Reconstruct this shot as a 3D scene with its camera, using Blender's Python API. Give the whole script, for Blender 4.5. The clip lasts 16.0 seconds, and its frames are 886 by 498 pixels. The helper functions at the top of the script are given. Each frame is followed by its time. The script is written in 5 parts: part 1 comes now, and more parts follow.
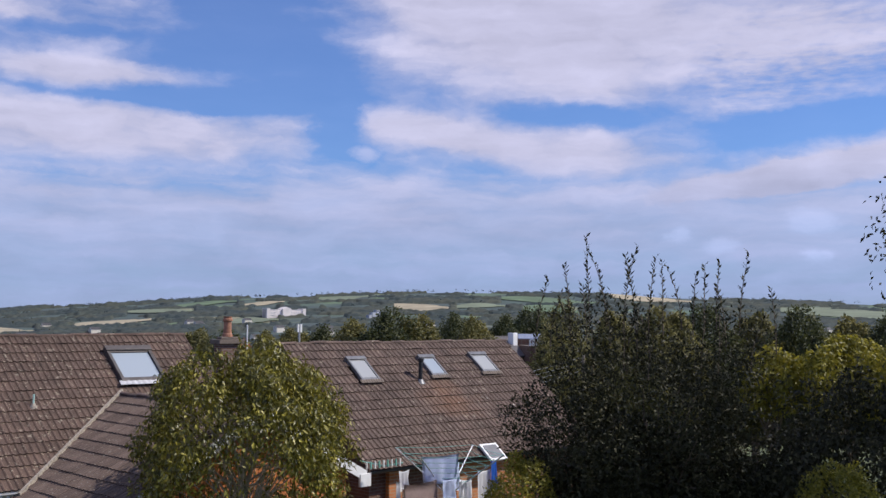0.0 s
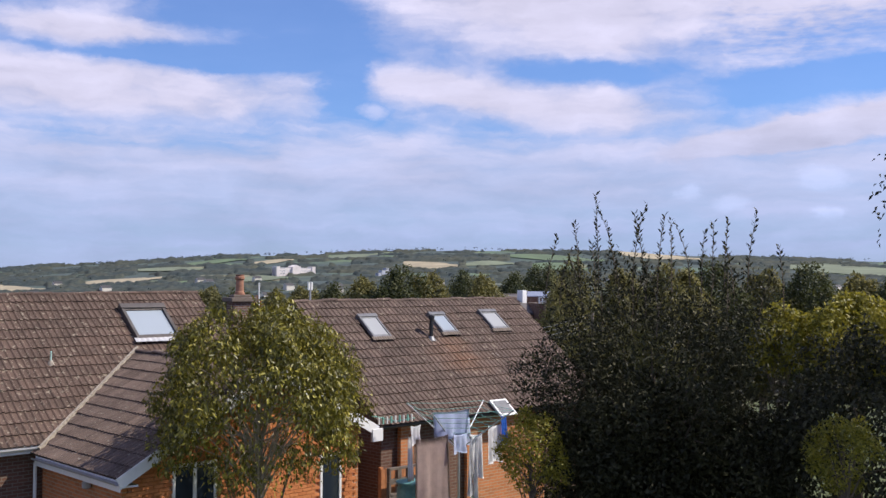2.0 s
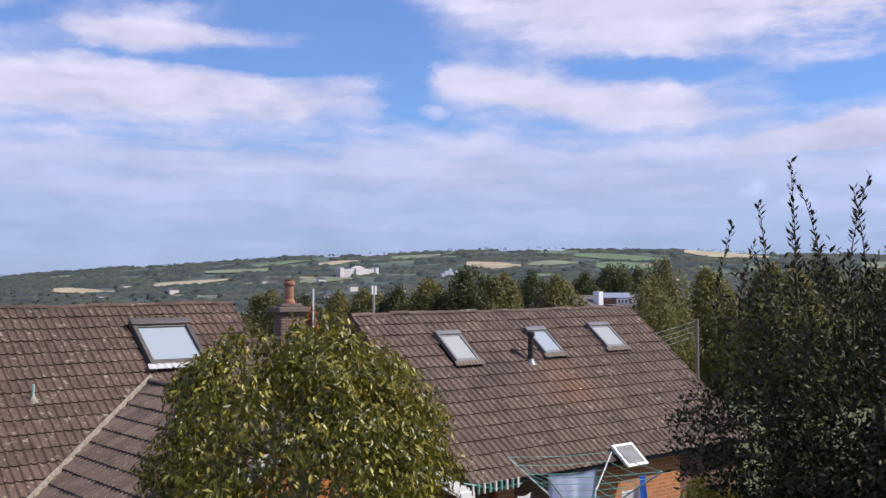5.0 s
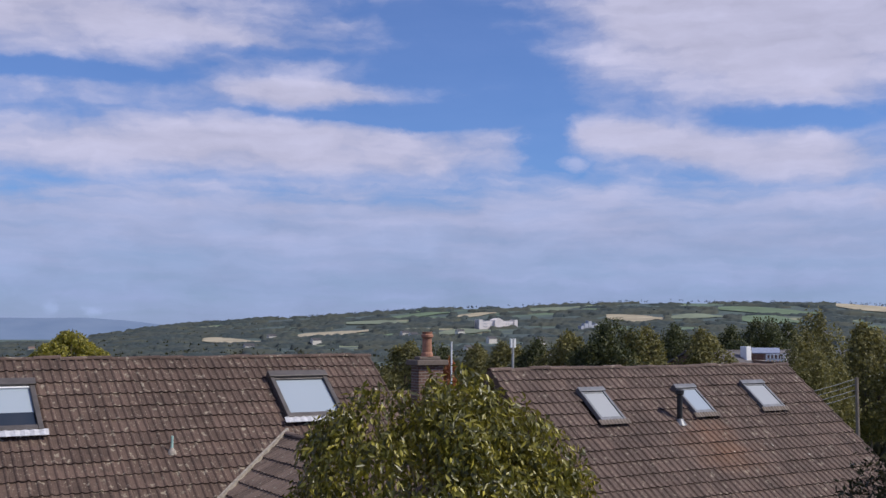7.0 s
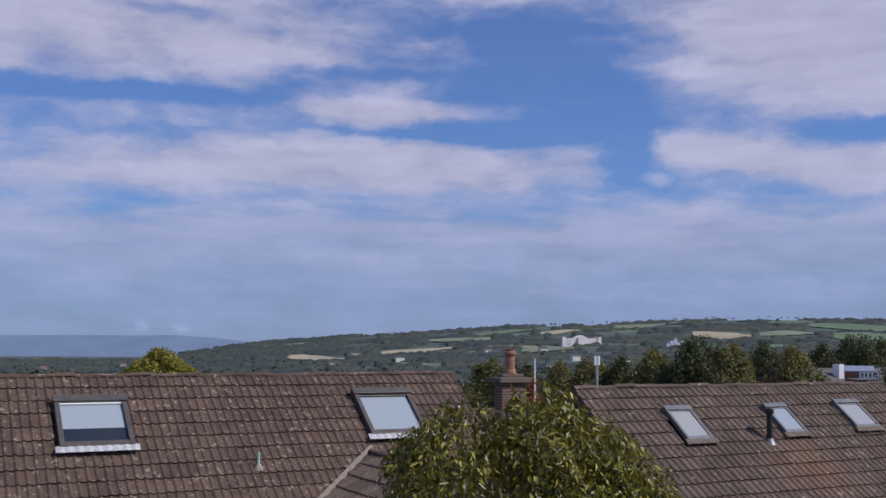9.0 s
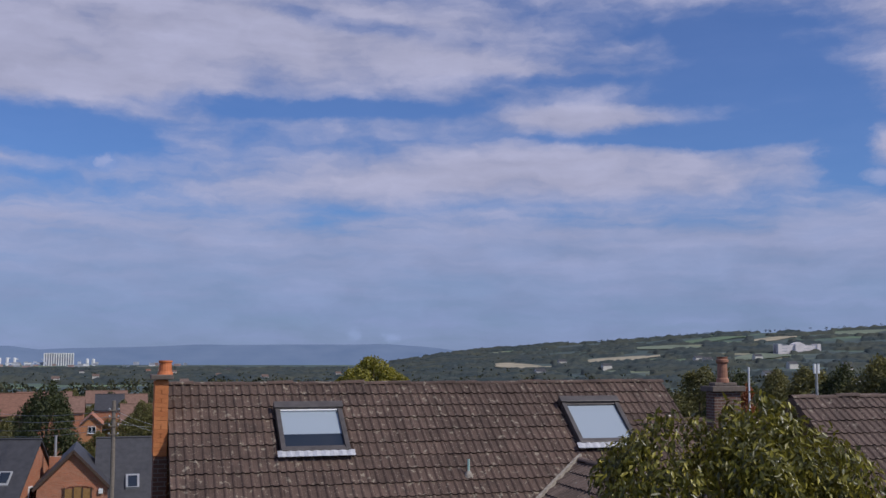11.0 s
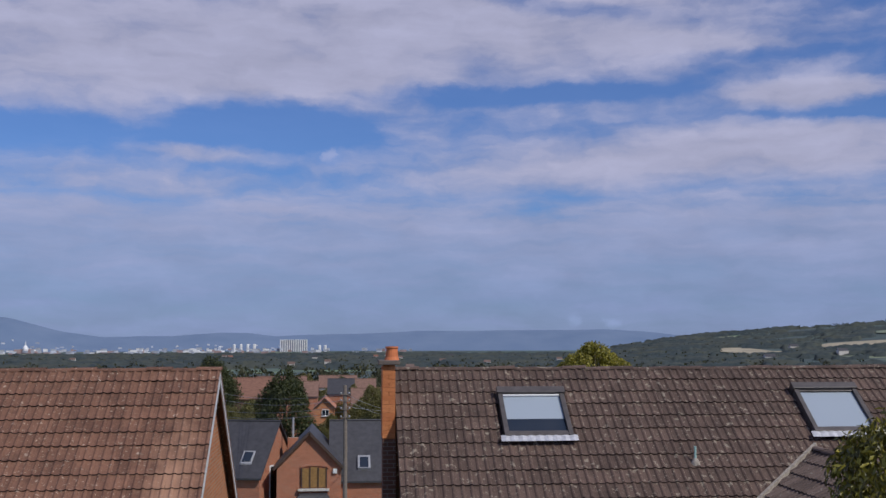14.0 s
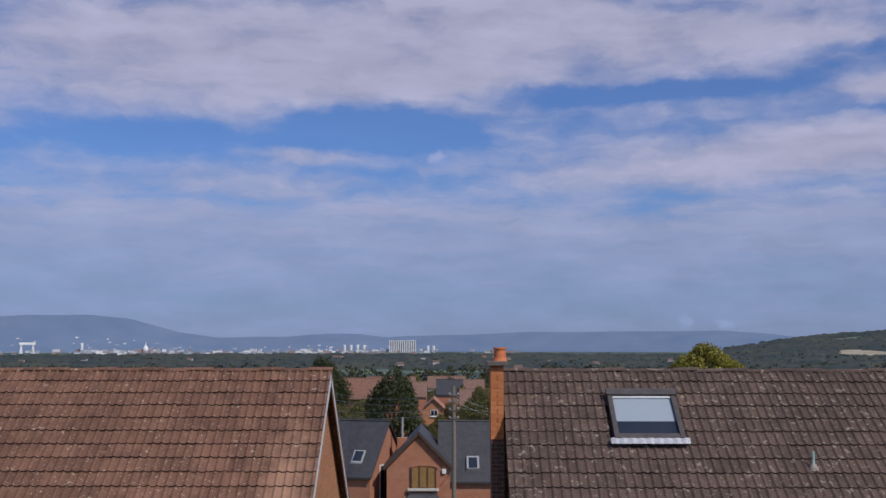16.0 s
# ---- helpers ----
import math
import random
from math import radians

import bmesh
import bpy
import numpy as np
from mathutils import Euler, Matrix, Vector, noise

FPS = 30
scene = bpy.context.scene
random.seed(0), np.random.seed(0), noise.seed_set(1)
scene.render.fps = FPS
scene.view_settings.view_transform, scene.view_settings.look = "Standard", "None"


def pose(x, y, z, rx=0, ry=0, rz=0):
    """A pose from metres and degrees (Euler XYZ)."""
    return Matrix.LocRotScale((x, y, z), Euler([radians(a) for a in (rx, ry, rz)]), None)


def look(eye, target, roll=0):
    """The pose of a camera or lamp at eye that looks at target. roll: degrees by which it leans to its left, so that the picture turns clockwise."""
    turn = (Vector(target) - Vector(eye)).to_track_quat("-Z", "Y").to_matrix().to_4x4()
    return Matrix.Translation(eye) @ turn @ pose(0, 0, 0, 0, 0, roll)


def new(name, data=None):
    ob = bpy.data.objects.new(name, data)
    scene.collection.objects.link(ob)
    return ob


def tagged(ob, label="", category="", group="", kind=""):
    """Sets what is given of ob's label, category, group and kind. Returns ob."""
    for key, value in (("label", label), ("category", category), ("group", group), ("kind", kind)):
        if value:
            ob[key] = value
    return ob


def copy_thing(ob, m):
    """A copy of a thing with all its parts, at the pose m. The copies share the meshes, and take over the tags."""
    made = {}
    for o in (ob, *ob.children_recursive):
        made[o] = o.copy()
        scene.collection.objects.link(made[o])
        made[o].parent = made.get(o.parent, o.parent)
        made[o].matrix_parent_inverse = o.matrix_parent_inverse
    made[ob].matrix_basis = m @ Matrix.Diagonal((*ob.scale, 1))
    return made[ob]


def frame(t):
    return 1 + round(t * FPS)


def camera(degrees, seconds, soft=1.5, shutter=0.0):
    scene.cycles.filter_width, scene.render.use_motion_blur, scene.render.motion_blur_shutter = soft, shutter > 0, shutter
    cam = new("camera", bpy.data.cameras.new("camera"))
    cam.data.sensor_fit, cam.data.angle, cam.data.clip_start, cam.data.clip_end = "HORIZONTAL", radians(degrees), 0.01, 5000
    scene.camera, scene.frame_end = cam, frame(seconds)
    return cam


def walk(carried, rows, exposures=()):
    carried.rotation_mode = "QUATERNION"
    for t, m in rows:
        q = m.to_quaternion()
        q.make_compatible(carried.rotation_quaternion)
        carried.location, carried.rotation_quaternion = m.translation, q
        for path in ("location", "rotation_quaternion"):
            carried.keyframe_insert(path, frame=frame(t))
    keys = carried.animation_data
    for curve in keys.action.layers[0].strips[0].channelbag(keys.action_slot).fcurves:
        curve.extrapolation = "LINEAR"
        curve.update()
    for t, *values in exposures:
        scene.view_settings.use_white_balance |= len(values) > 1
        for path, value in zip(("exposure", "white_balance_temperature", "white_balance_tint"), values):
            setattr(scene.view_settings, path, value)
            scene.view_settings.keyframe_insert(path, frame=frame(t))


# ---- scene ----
cam = camera(45.54, 16.0, soft=1.5)
EYE = 6.2
# seconds; eye: x, y and height over EYE; heading (clockwise from the y axis), pitch, roll
ROWS = [
    (0.0, -4.05, -5.59, -0.12, 44.21, 3.79, 0.40),
    (0.5, -4.02, -5.57, -0.12, 44.84, 2.92, 0.36),
    (1.0, -4.13, -5.66, -0.12, 43.74, 3.03, 0.20),
    (1.5, -4.09, -5.61, -0.12, 44.43, 2.02, 0.34),
    (2.0, -4.21, -5.71, -0.12, 43.73, 1.50, 0.31),
    (2.5, -3.94, -5.29, -0.12, 43.25, 1.64, 0.09),
    (3.0, -3.04, -4.04, -0.12, 42.68, 2.20, 0.02),
    (3.5, -2.24, -2.89, -0.12, 41.70, 1.78, -0.07),
    (3.7, -1.97, -2.58, -0.11, 41.44, 1.43, -0.05),
    (5.8, 0.00, 0.00, 0.00, 38.00, 2.45, 0.43),
    (6.0, 0.00, 0.00, 0.00, 37.09, 3.46, 0.40),
    (6.5, 0.00, 0.00, 0.00, 35.65, 3.83, 0.38),
    (7.0, 0.00, 0.00, 0.00, 32.79, 4.31, 0.36),
    (7.5, 0.00, 0.00, 0.00, 31.37, 4.95, 0.42),
    (8.0, 0.00, 0.00, 0.00, 29.29, 5.25, 0.60),
    (8.2, 0.00, 0.00, 0.00, 29.46, 5.30, 0.53),
    (10.3, 0.00, 0.00, 0.00, 22.27, 6.07, 0.09),
    (10.5, 0.00, 0.00, 0.00, 20.98, 6.37, 0.12),
    (11.0, 0.00, 0.00, 0.00, 17.21, 5.60, 0.17),
    (11.5, 0.00, 0.00, 0.00, 14.30, 5.68, 0.18),
    (12.0, 0.00, 0.00, 0.00, 11.84, 5.30, 0.17),
    (12.5, 0.00, 0.00, 0.00, 9.12, 4.88, 0.09),
    (13.0, 0.00, 0.00, 0.00, 7.47, 5.01, -0.08),
    (13.5, 0.00, 0.00, 0.00, 6.93, 5.01, -0.10),
    (14.0, 0.00, 0.00, 0.00, 5.35, 4.81, -0.10),
    (14.5, 0.00, 0.00, 0.00, 4.03, 4.70, -0.03),
    (15.0, 0.00, 0.00, 0.00, 2.57, 5.01, 0.04),
    (15.5, 0.00, 0.00, 0.00, 1.06, 4.95, 0.08),
    (16.0, 0.00, 0.00, 0.00, -0.49, 4.87, 0.00),
]


def aim(yaw, pitch):
    a, b = radians(yaw), radians(pitch)
    return Vector((math.sin(a) * math.cos(b), math.cos(a) * math.cos(b), math.sin(b)))


walk(cam, [(t, look(Vector((x, y, EYE + z)), Vector((x, y, EYE + z)) + aim(yaw, pitch), roll)) for t, x, y, z, yaw, pitch, roll in ROWS],
     exposures=[(0.0, 0.12, 6500, 10), (1.5, 0.36, 6800, 10), (3.5, 0.40, 6780, 10), (6.0, 0.27, 6600, 10), (6.5, 0.07, 6500, 10), (7.0, -0.04, 6450, 10), (8.0, -0.12, 6350, 10), (10.5, -0.42, 6200, 10), (12.5, -0.42, 6200, 10), (16.0, -0.42, 6250, 10)])

# ---- sky and sun ----
SUN = Vector((0.68, -0.66, 1.0)).normalized()
world = bpy.data.worlds.new("sky")
scene.world = world
world.use_nodes = True
wn, wl = world.node_tree.nodes, world.node_tree.links
wn.clear()


def wmath(op, a, b=None, c=None):
    n = wn.new("ShaderNodeMath")
    n.operation = op
    for i, v in enumerate((a, b, c)):
        if v is None:
            continue
        if isinstance(v, (int, float)):
            n.inputs[i].default_value = v
        else:
            wl.new(v, n.inputs[i])
    return n.outputs[0]


def wvec(op, a, b):
    n = wn.new("ShaderNodeVectorMath")
    n.operation = op
    for i, v in enumerate((a, b)):
        if isinstance(v, tuple):
            n.inputs[i].default_value = v
        else:
            wl.new(v, n.inputs[i])
    return n.outputs["Value" if op == "DOT_PRODUCT" else "Vector"]


coord = wn.new("ShaderNodeTexCoord")
split = wn.new("ShaderNodeSeparateXYZ")
wl.new(coord.outputs["Generated"], split.inputs[0])
DEG = 57.2958
az = wmath("MULTIPLY", wmath("ARCTAN2", split.outputs[0], split.outputs[1]), DEG)
el = wmath("MULTIPLY", wmath("ARCSINE", split.outputs[2]), DEG)
join = wn.new("ShaderNodeCombineXYZ")
wl.new(az, join.inputs[0])
wl.new(wmath("MULTIPLY", el, 1.6), join.inputs[1])


def wnoise(vector, scale, detail, rough):
    n = wn.new("ShaderNodeTexNoise")
    n.inputs["Scale"].default_value = scale
    n.inputs["Detail"].default_value = detail
    n.inputs["Roughness"].default_value = rough
    wl.new(vector, n.inputs["Vector"])
    return n.outputs


warp = wvec("MULTIPLY", wvec("SUBTRACT", wnoise(join.outputs[0], 0.24, 7, 0.62)["Color"], (0.5, 0.5, 0.5)), (4.0, 2.4, 0.0))
sky_uv = wvec("ADD", join.outputs[0], warp)
fine = wnoise(wvec("MULTIPLY", sky_uv, (0.7, 1.0, 1.0)), 0.32, 9, 0.54)["Fac"]
wisp = wnoise(wvec("MULTIPLY", sky_uv, (0.34, 1.5, 1.0)), 0.40, 7, 0.55)["Fac"]
mackerel = wnoise(wvec("MULTIPLY", join.outputs[0], (0.8, 2.2, 1.0)), 1.1, 3, 0.5)["Fac"]
density = wmath("ADD", wmath("MULTIPLY_ADD", fine, 2.4, -1.33), wmath("MULTIPLY_ADD", wisp, 0.9, -0.45))


def cloud(a, e, sa, se, amount, tilt=0.0):
    """A bank of cloud (or, below zero, a clear gap) at heading a and height e, in degrees, with its half sizes;
    tilt lifts its far end."""
    global density
    d = wvec("SUBTRACT", sky_uv, (a, e * 1.6, 0.0))
    if tilt:
        turned = wn.new("ShaderNodeVectorRotate")
        turned.rotation_type = "Z_AXIS"
        turned.inputs["Angle"].default_value = -radians(tilt)
        wl.new(d, turned.inputs["Vector"])
        d = turned.outputs[0]
    d = wvec("MULTIPLY", d, (1 / sa, 1 / (1.6 * se), 0.0))
    flat_top = wmath("POWER", wvec("DOT_PRODUCT", d, d), 1.6)
    density = wmath("MULTIPLY_ADD", wmath("POWER", 2.71828, wmath("MULTIPLY", flat_top, -1.0)), amount, density)


# the bright heap and its lower strands
cloud(49.5, 15.2, 8.5, 3.2, 1.25, -16)
cloud(54, 18.5, 12, 3.5, 0.8)
cloud(43.5, 10.2, 4.5, 1.0, 0.85, -14)
cloud(51.0, 9.0, 7.0, 1.3, 0.9, -8)
# clear sky between the heap and the long bank
cloud(38.6, 10.2, 1.5, 3.0, -1.1)
cloud(34.0, 14.4, 5.5, 2.8, -0.9, 12)
cloud(30.5, 18.5, 4, 1.4, 0.45, 10)
cloud(32.5, 11.5, 6.5, 0.75, -1.0)
cloud(30, 17.6, 5, 1.2, -0.6)
cloud(51.5, 11.0, 3.5, 0.6, -0.9, -8)
# the small roll and the long bank
cloud(25, 12.6, 5.2, 0.75, 1.1)
cloud(27.0, 11.3, 6.0, 0.3, -0.6, -4)
cloud(27.0, 9.5, 9.8, 1.5, 0.9)
cloud(14, 9.4, 11.0, 1.5, 0.7, 6)
# the upper cloud and the broken blue under it
cloud(8, 17.0, 13.5, 2.6, 1.05, -5)
cloud(-12, 15.0, 14, 3.0, 1.1)
cloud(0, 13.8, 8, 1.3, 0.6)
cloud(19.5, 15.3, 4.5, 0.7, 0.45, -8)
cloud(23, 14.6, 5.0, 0.35, -0.6, -4)
cloud(9.5, 13.1, 9.0, 0.55, -0.95)
cloud(-4.0, 11.4, 6.0, 1.5, -1.0, -6)
cloud(-16, 10.6, 7.0, 0.9, -0.85)
cloud(-7.5, 9.9, 3.2, 0.5, 0.7)
cloud(12, 17.6, 5.0, 0.5, -0.7, -14)
cloud(-12, 8.2, 9, 0.9, 0.5)
# the streak and the clear sky over the tall shrub
cloud(63, 7.5, 8.0, 0.8, 2.4, 14)
cloud(63.5, 10.0, 6.5, 1.0, -1.15, 12)
cloud(63, 14.5, 5.5, 2.2, 0.75)
cloud(75, 18, 6, 3.5, 0.9)
cloud(41, 20.5, 9, 1.3, -0.8)
rippled = wmath("MULTIPLY", wmath("MULTIPLY_ADD", mackerel, 2.0, -1.0), 0.9)
patch = density
density = 0.0
cloud(62.5, 13.6, 5.5, 2.6, 1.0)
density = wmath("MULTIPLY_ADD", density, rippled, patch)

base_density, density = density, 0.0
for a, e, sa, se in ((12.3, 1.0, 0.45, 0.32), (14.7, 0.9, 0.5, 0.25), (63.3, 5.2, 1.1, 0.6), (59.2, 3.8, 1.0, 0.4), (63.5, 3.2, 0.6, 0.35), (57.0, 4.5, 0.6, 0.4), (40.0, 8.9, 1.1, 0.4), (-0.6, 9.7, 0.6, 0.4)):
    cloud(a, e, sa, se, 1.0)
puff, density = wmath("MINIMUM", density, 1.0), base_density

ramp = wn.new("ShaderNodeMapRange")
ramp.interpolation_type = "SMOOTHSTEP"
wl.new(density, ramp.inputs["Value"])
ramp.inputs["From Min"].default_value = -0.75
ramp.inputs["From Max"].default_value = 0.95
ramp.inputs["To Min"].default_value = 0.10
ramp.inputs["To Max"].default_value = 0.93
low = wn.new("ShaderNodeMapRange")
low.interpolation_type = "SMOOTHSTEP"
wl.new(wmath("ADD", el, wmath("ADD", wmath("MULTIPLY_ADD", wisp, -4.0, 2.0), wmath("MULTIPLY_ADD", fine, -3.0, 1.5))), low.inputs["Value"])
low.inputs["From Min"].default_value = 9.6
low.inputs["From Max"].default_value = 6.2
low.inputs["To Min"].default_value = 0.0
low.inputs["To Max"].default_value = 0.74
depth = wn.new("ShaderNodeMapRange")
wl.new(el, depth.inputs["Value"])
depth.inputs["From Min"].default_value = 9.0
depth.inputs["From Max"].default_value = 2.0
cover = wmath("MAXIMUM", ramp.outputs[0], wmath("MULTIPLY", low.outputs[0], wmath("MULTIPLY_ADD", wisp, 0.75, 0.68)))

nishita = wn.new("ShaderNodeTexSky")
nishita.sky_type = "NISHITA"
nishita.sun_disc = False
nishita.sun_elevation = math.asin(SUN.z)
nishita.sun_rotation = math.atan2(SUN.x, SUN.y)
nishita.altitude = 60
nishita.dust_density = 0.4
nishita.ozone_density = 2.5
deep = wn.new("ShaderNodeMix")
deep.data_type, deep.blend_type = "RGBA", "MULTIPLY"
deep.inputs["Factor"].default_value = 1.0
wl.new(nishita.outputs[0], deep.inputs["A"])
deep.inputs["B"].default_value = (0.47, 0.74, 1.22, 1)
clear = wn.new("ShaderNodeBackground")
wl.new(deep.outputs["Result"], clear.inputs["Color"])
clear.inputs["Strength"].default_value = 0.10
shade = wn.new("ShaderNodeMix")
shade.data_type = "RGBA"
wl.new(depth.outputs[0], shade.inputs["Factor"])
shade.inputs["A"].default_value = (0.55, 0.54, 0.71, 1)
shade.inputs["B"].default_value = (0.315, 0.375, 0.62, 1)
bank = wn.new("ShaderNodeBackground")
wl.new(shade.outputs["Result"], bank.inputs["Color"])
wl.new(wmath("MULTIPLY_ADD", wisp, 0.4, wmath("MULTIPLY_ADD", puff, 0.22, wmath("MULTIPLY_ADD", fine, 0.5, 0.55))), bank.inputs["Strength"])
blend = wn.new("ShaderNodeMixShader")
wl.new(wmath("MAXIMUM", cover, wmath("MULTIPLY", puff, 0.5)), blend.inputs[0])
wl.new(clear.outputs[0], blend.inputs[1])
wl.new(bank.outputs[0], blend.inputs[2])
wout = wn.new("ShaderNodeOutputWorld")
wl.new(blend.outputs[0], wout.inputs["Surface"])

sun = new("sun", bpy.data.lights.new("sun", "SUN"))
sun.data.energy = 3.9
sun.data.angle = radians(0.53)
sun.data.color = (1.0, 0.93, 0.83)
sun.matrix_world = look(SUN * 60, (0, 0, 0))


# ---- materials ----
class Mat:
    """A small builder for node materials."""

    def __init__(self, name, rough=0.8, metal=0.0):
        self.m = bpy.data.materials.new(name)
        self.m.use_nodes = True
        self.n, self.l = self.m.node_tree.nodes, self.m.node_tree.links
        self.b = self.n["Principled BSDF"]
        self.b.inputs["Roughness"].default_value = rough
        self.b.inputs["Metallic"].default_value = metal

    def pos(self, scale=(1, 1, 1)):
        g = self.n.new("ShaderNodeNewGeometry")
        m = self.n.new("ShaderNodeMapping")
        m.inputs["Scale"].default_value = scale
        self.l.new(g.outputs["Position"], m.inputs["Vector"])
        return m.outputs[0]

    def noise(self, scale, detail=4, rough=0.6, stretch=(1, 1, 1)):
        n = self.n.new("ShaderNodeTexNoise")
        n.inputs["Scale"].default_value = scale
        n.inputs["Detail"].default_value = detail
        n.inputs["Roughness"].default_value = rough
        self.l.new(self.pos(stretch), n.inputs["Vector"])
        return n.outputs["Fac"]

    def ramp(self, fac, *stops):
        r = self.n.new("ShaderNodeValToRGB")
        self.l.new(fac, r.inputs[0])
        while len(r.color_ramp.elements) < len(stops):
            r.color_ramp.elements.new(0.5)
        for e, (p, c) in zip(r.color_ramp.elements, stops):
            e.position, e.color = p, (*c, 1) if len(c) == 3 else c
        return r.outputs[0]

    def mix(self, fac, a, b, kind="MIX"):
        m = self.n.new("ShaderNodeMix")
        m.data_type, m.blend_type = "RGBA", kind
        for key, v in (("Factor", fac), ("A", a), ("B", b)):
            if isinstance(v, tuple):
                m.inputs[key].default_value = (*v, 1)
            elif isinstance(v, (int, float)):
                m.inputs[key].default_value = v
            else:
                self.l.new(v, m.inputs[key])
        return m.outputs["Result"]

    def spots(self, scale, low, high):
        n = self.noise(scale, 3, 0.55)
        return self.ramp(n, (low, (0, 0, 0)), (high, (1, 1, 1)))

    def random(self, island=False):
        if island:
            return self.n.new("ShaderNodeNewGeometry").outputs["Random Per Island"]
        return self.n.new("ShaderNodeObjectInfo").outputs["Random"]

    def color(self, c):
        if isinstance(c, tuple):
            self.b.inputs["Base Color"].default_value = (*c, 1)
        else:
            self.l.new(c, self.b.inputs["Base Color"])
        return self

    def bump(self, height, strength=0.4, distance=0.01):
        n = self.n.new("ShaderNodeBump")
        n.inputs["Strength"].default_value = strength
        n.inputs["Distance"].default_value = distance
        self.l.new(height, n.inputs["Height"])
        self.l.new(n.outputs[0], self.b.inputs["Normal"])
        return self


def plain(name, c, rough=0.6, metal=0.0, vary=0.25, scale=6.0):
    m = Mat(name, rough, metal)
    n = m.noise(scale, 5)
    dark = tuple(v * (1 - vary) for v in c)
    lite = tuple(min(1, v * (1 + vary)) for v in c)
    m.color(m.ramp(n, (0.3, dark), (0.7, lite)))
    m.bump(m.noise(scale * 8, 3), 0.15, 0.004)
    return m.m


def tile_material(name, dark, mid, lichen, spot_low, island, patch=None):
    m = Mat(name, 0.85)
    base = m.mix(m.random(island), tuple(v * 0.85 for v in dark), tuple(v * 1.12 for v in mid))
    base = m.mix(m.ramp(m.noise(0.9, 5), (0.35, (0, 0, 0)), (0.7, (0.7, 0.7, 0.7))), base, tuple(v * 0.62 for v in mid))
    base = m.mix(m.ramp(m.noise(38, 3), (0.45, (0, 0, 0)), (0.75, (0.5, 0.5, 0.5))), base, tuple(min(1, v * 1.7) for v in mid))
    base = m.mix(m.spots(9.0, spot_low - 0.03, spot_low + 0.03), base, lichen)
    base = m.mix(m.spots(24.0, 0.645, 0.68), base, lichen)
    base = m.mix(m.ramp(m.noise(2.6, 6, 0.7), (0.5, (0, 0, 0)), (0.72, (0.75, 0.75, 0.75))), base, tuple(v * 0.55 for v in dark))
    base = m.mix(m.spots(3.1, 0.74, 0.77), base, (0.62, 0.60, 0.53))
    if patch:
        (px, py, pz), radius, tint, stretch, amount = patch
        g = m.n.new("ShaderNodeNewGeometry")
        d = m.n.new("ShaderNodeVectorMath")
        d.operation = "DISTANCE"
        off = m.n.new("ShaderNodeVectorMath")
        off.operation = "SUBTRACT"
        m.l.new(g.outputs["Position"], off.inputs[0])
        off.inputs[1].default_value = (px, py, pz)
        size = m.n.new("ShaderNodeVectorMath")
        size.operation = "MULTIPLY"
        m.l.new(off.outputs[0], size.inputs[0])
        size.inputs[1].default_value = stretch
        m.l.new(size.outputs[0], d.inputs[0])
        d.inputs[1].default_value = (0, 0, 0)
        k = m.n.new("ShaderNodeMath")
        k.operation = "MULTIPLY_ADD"
        m.l.new(m.noise(2.2, 4), k.inputs[0])
        k.inputs[1].default_value = 0.9
        near = m.n.new("ShaderNodeMath")
        near.operation = "DIVIDE"
        m.l.new(d.outputs["Value"], near.inputs[0])
        near.inputs[1].default_value = radius * 2
        m.l.new(near.outputs[0], k.inputs[2])
        base = m.mix(m.ramp(k.outputs[0], (0.5, (amount, amount, amount)), (1.0, (0, 0, 0))), base, tint)
    m.color(base)
    m.bump(m.noise(55, 4), 0.5, 0.006)
    return m.m


def brick_material(name, island, a=(0.50, 0.165, 0.055), b=(0.62, 0.235, 0.085)):
    m = Mat(name, 0.85)
    base = m.mix(m.random(island), a, b)
    base = m.mix(m.ramp(m.noise(30, 4), (0.4, (0, 0, 0)), (0.8, (0.5, 0.5, 0.5))), base, tuple(v * 0.55 for v in a))
    m.color(base)
    m.bump(m.noise(80, 4), 0.4, 0.004)
    return m.m


def coursed(name, brick, joint, w=0.225, h=0.075):
    """Brickwork seen from too far to build brick by brick."""
    m = Mat(name, 0.88)
    s = m.n.new("ShaderNodeSeparateXYZ")
    m.l.new(m.pos(), s.inputs[0])
    add = m.n.new("ShaderNodeMath")
    m.l.new(s.outputs[0], add.inputs[0])
    m.l.new(s.outputs[1], add.inputs[1])
    c = m.n.new("ShaderNodeCombineXYZ")
    m.l.new(add.outputs[0], c.inputs[0])
    m.l.new(s.outputs[2], c.inputs[1])
    t = m.n.new("ShaderNodeTexBrick")
    m.l.new(c.outputs[0], t.inputs["Vector"])
    t.inputs["Scale"].default_value = 1.0
    t.inputs["Brick Width"].default_value = w
    t.inputs["Row Height"].default_value = h
    t.inputs["Mortar Size"].default_value = 0.009
    t.inputs["Color1"].default_value = (*brick, 1)
    t.inputs["Color2"].default_value = (*(v * 0.72 for v in brick), 1)
    t.inputs["Mortar"].default_value = (*joint, 1)
    m.color(m.mix(m.ramp(m.noise(1.6, 5), (0.4, (0, 0, 0)), (0.8, (0.35, 0.35, 0.35))), t.outputs["Color"], tuple(v * 0.5 for v in brick)))
    m.bump(m.noise(60, 4), 0.2, 0.003)
    return m.m


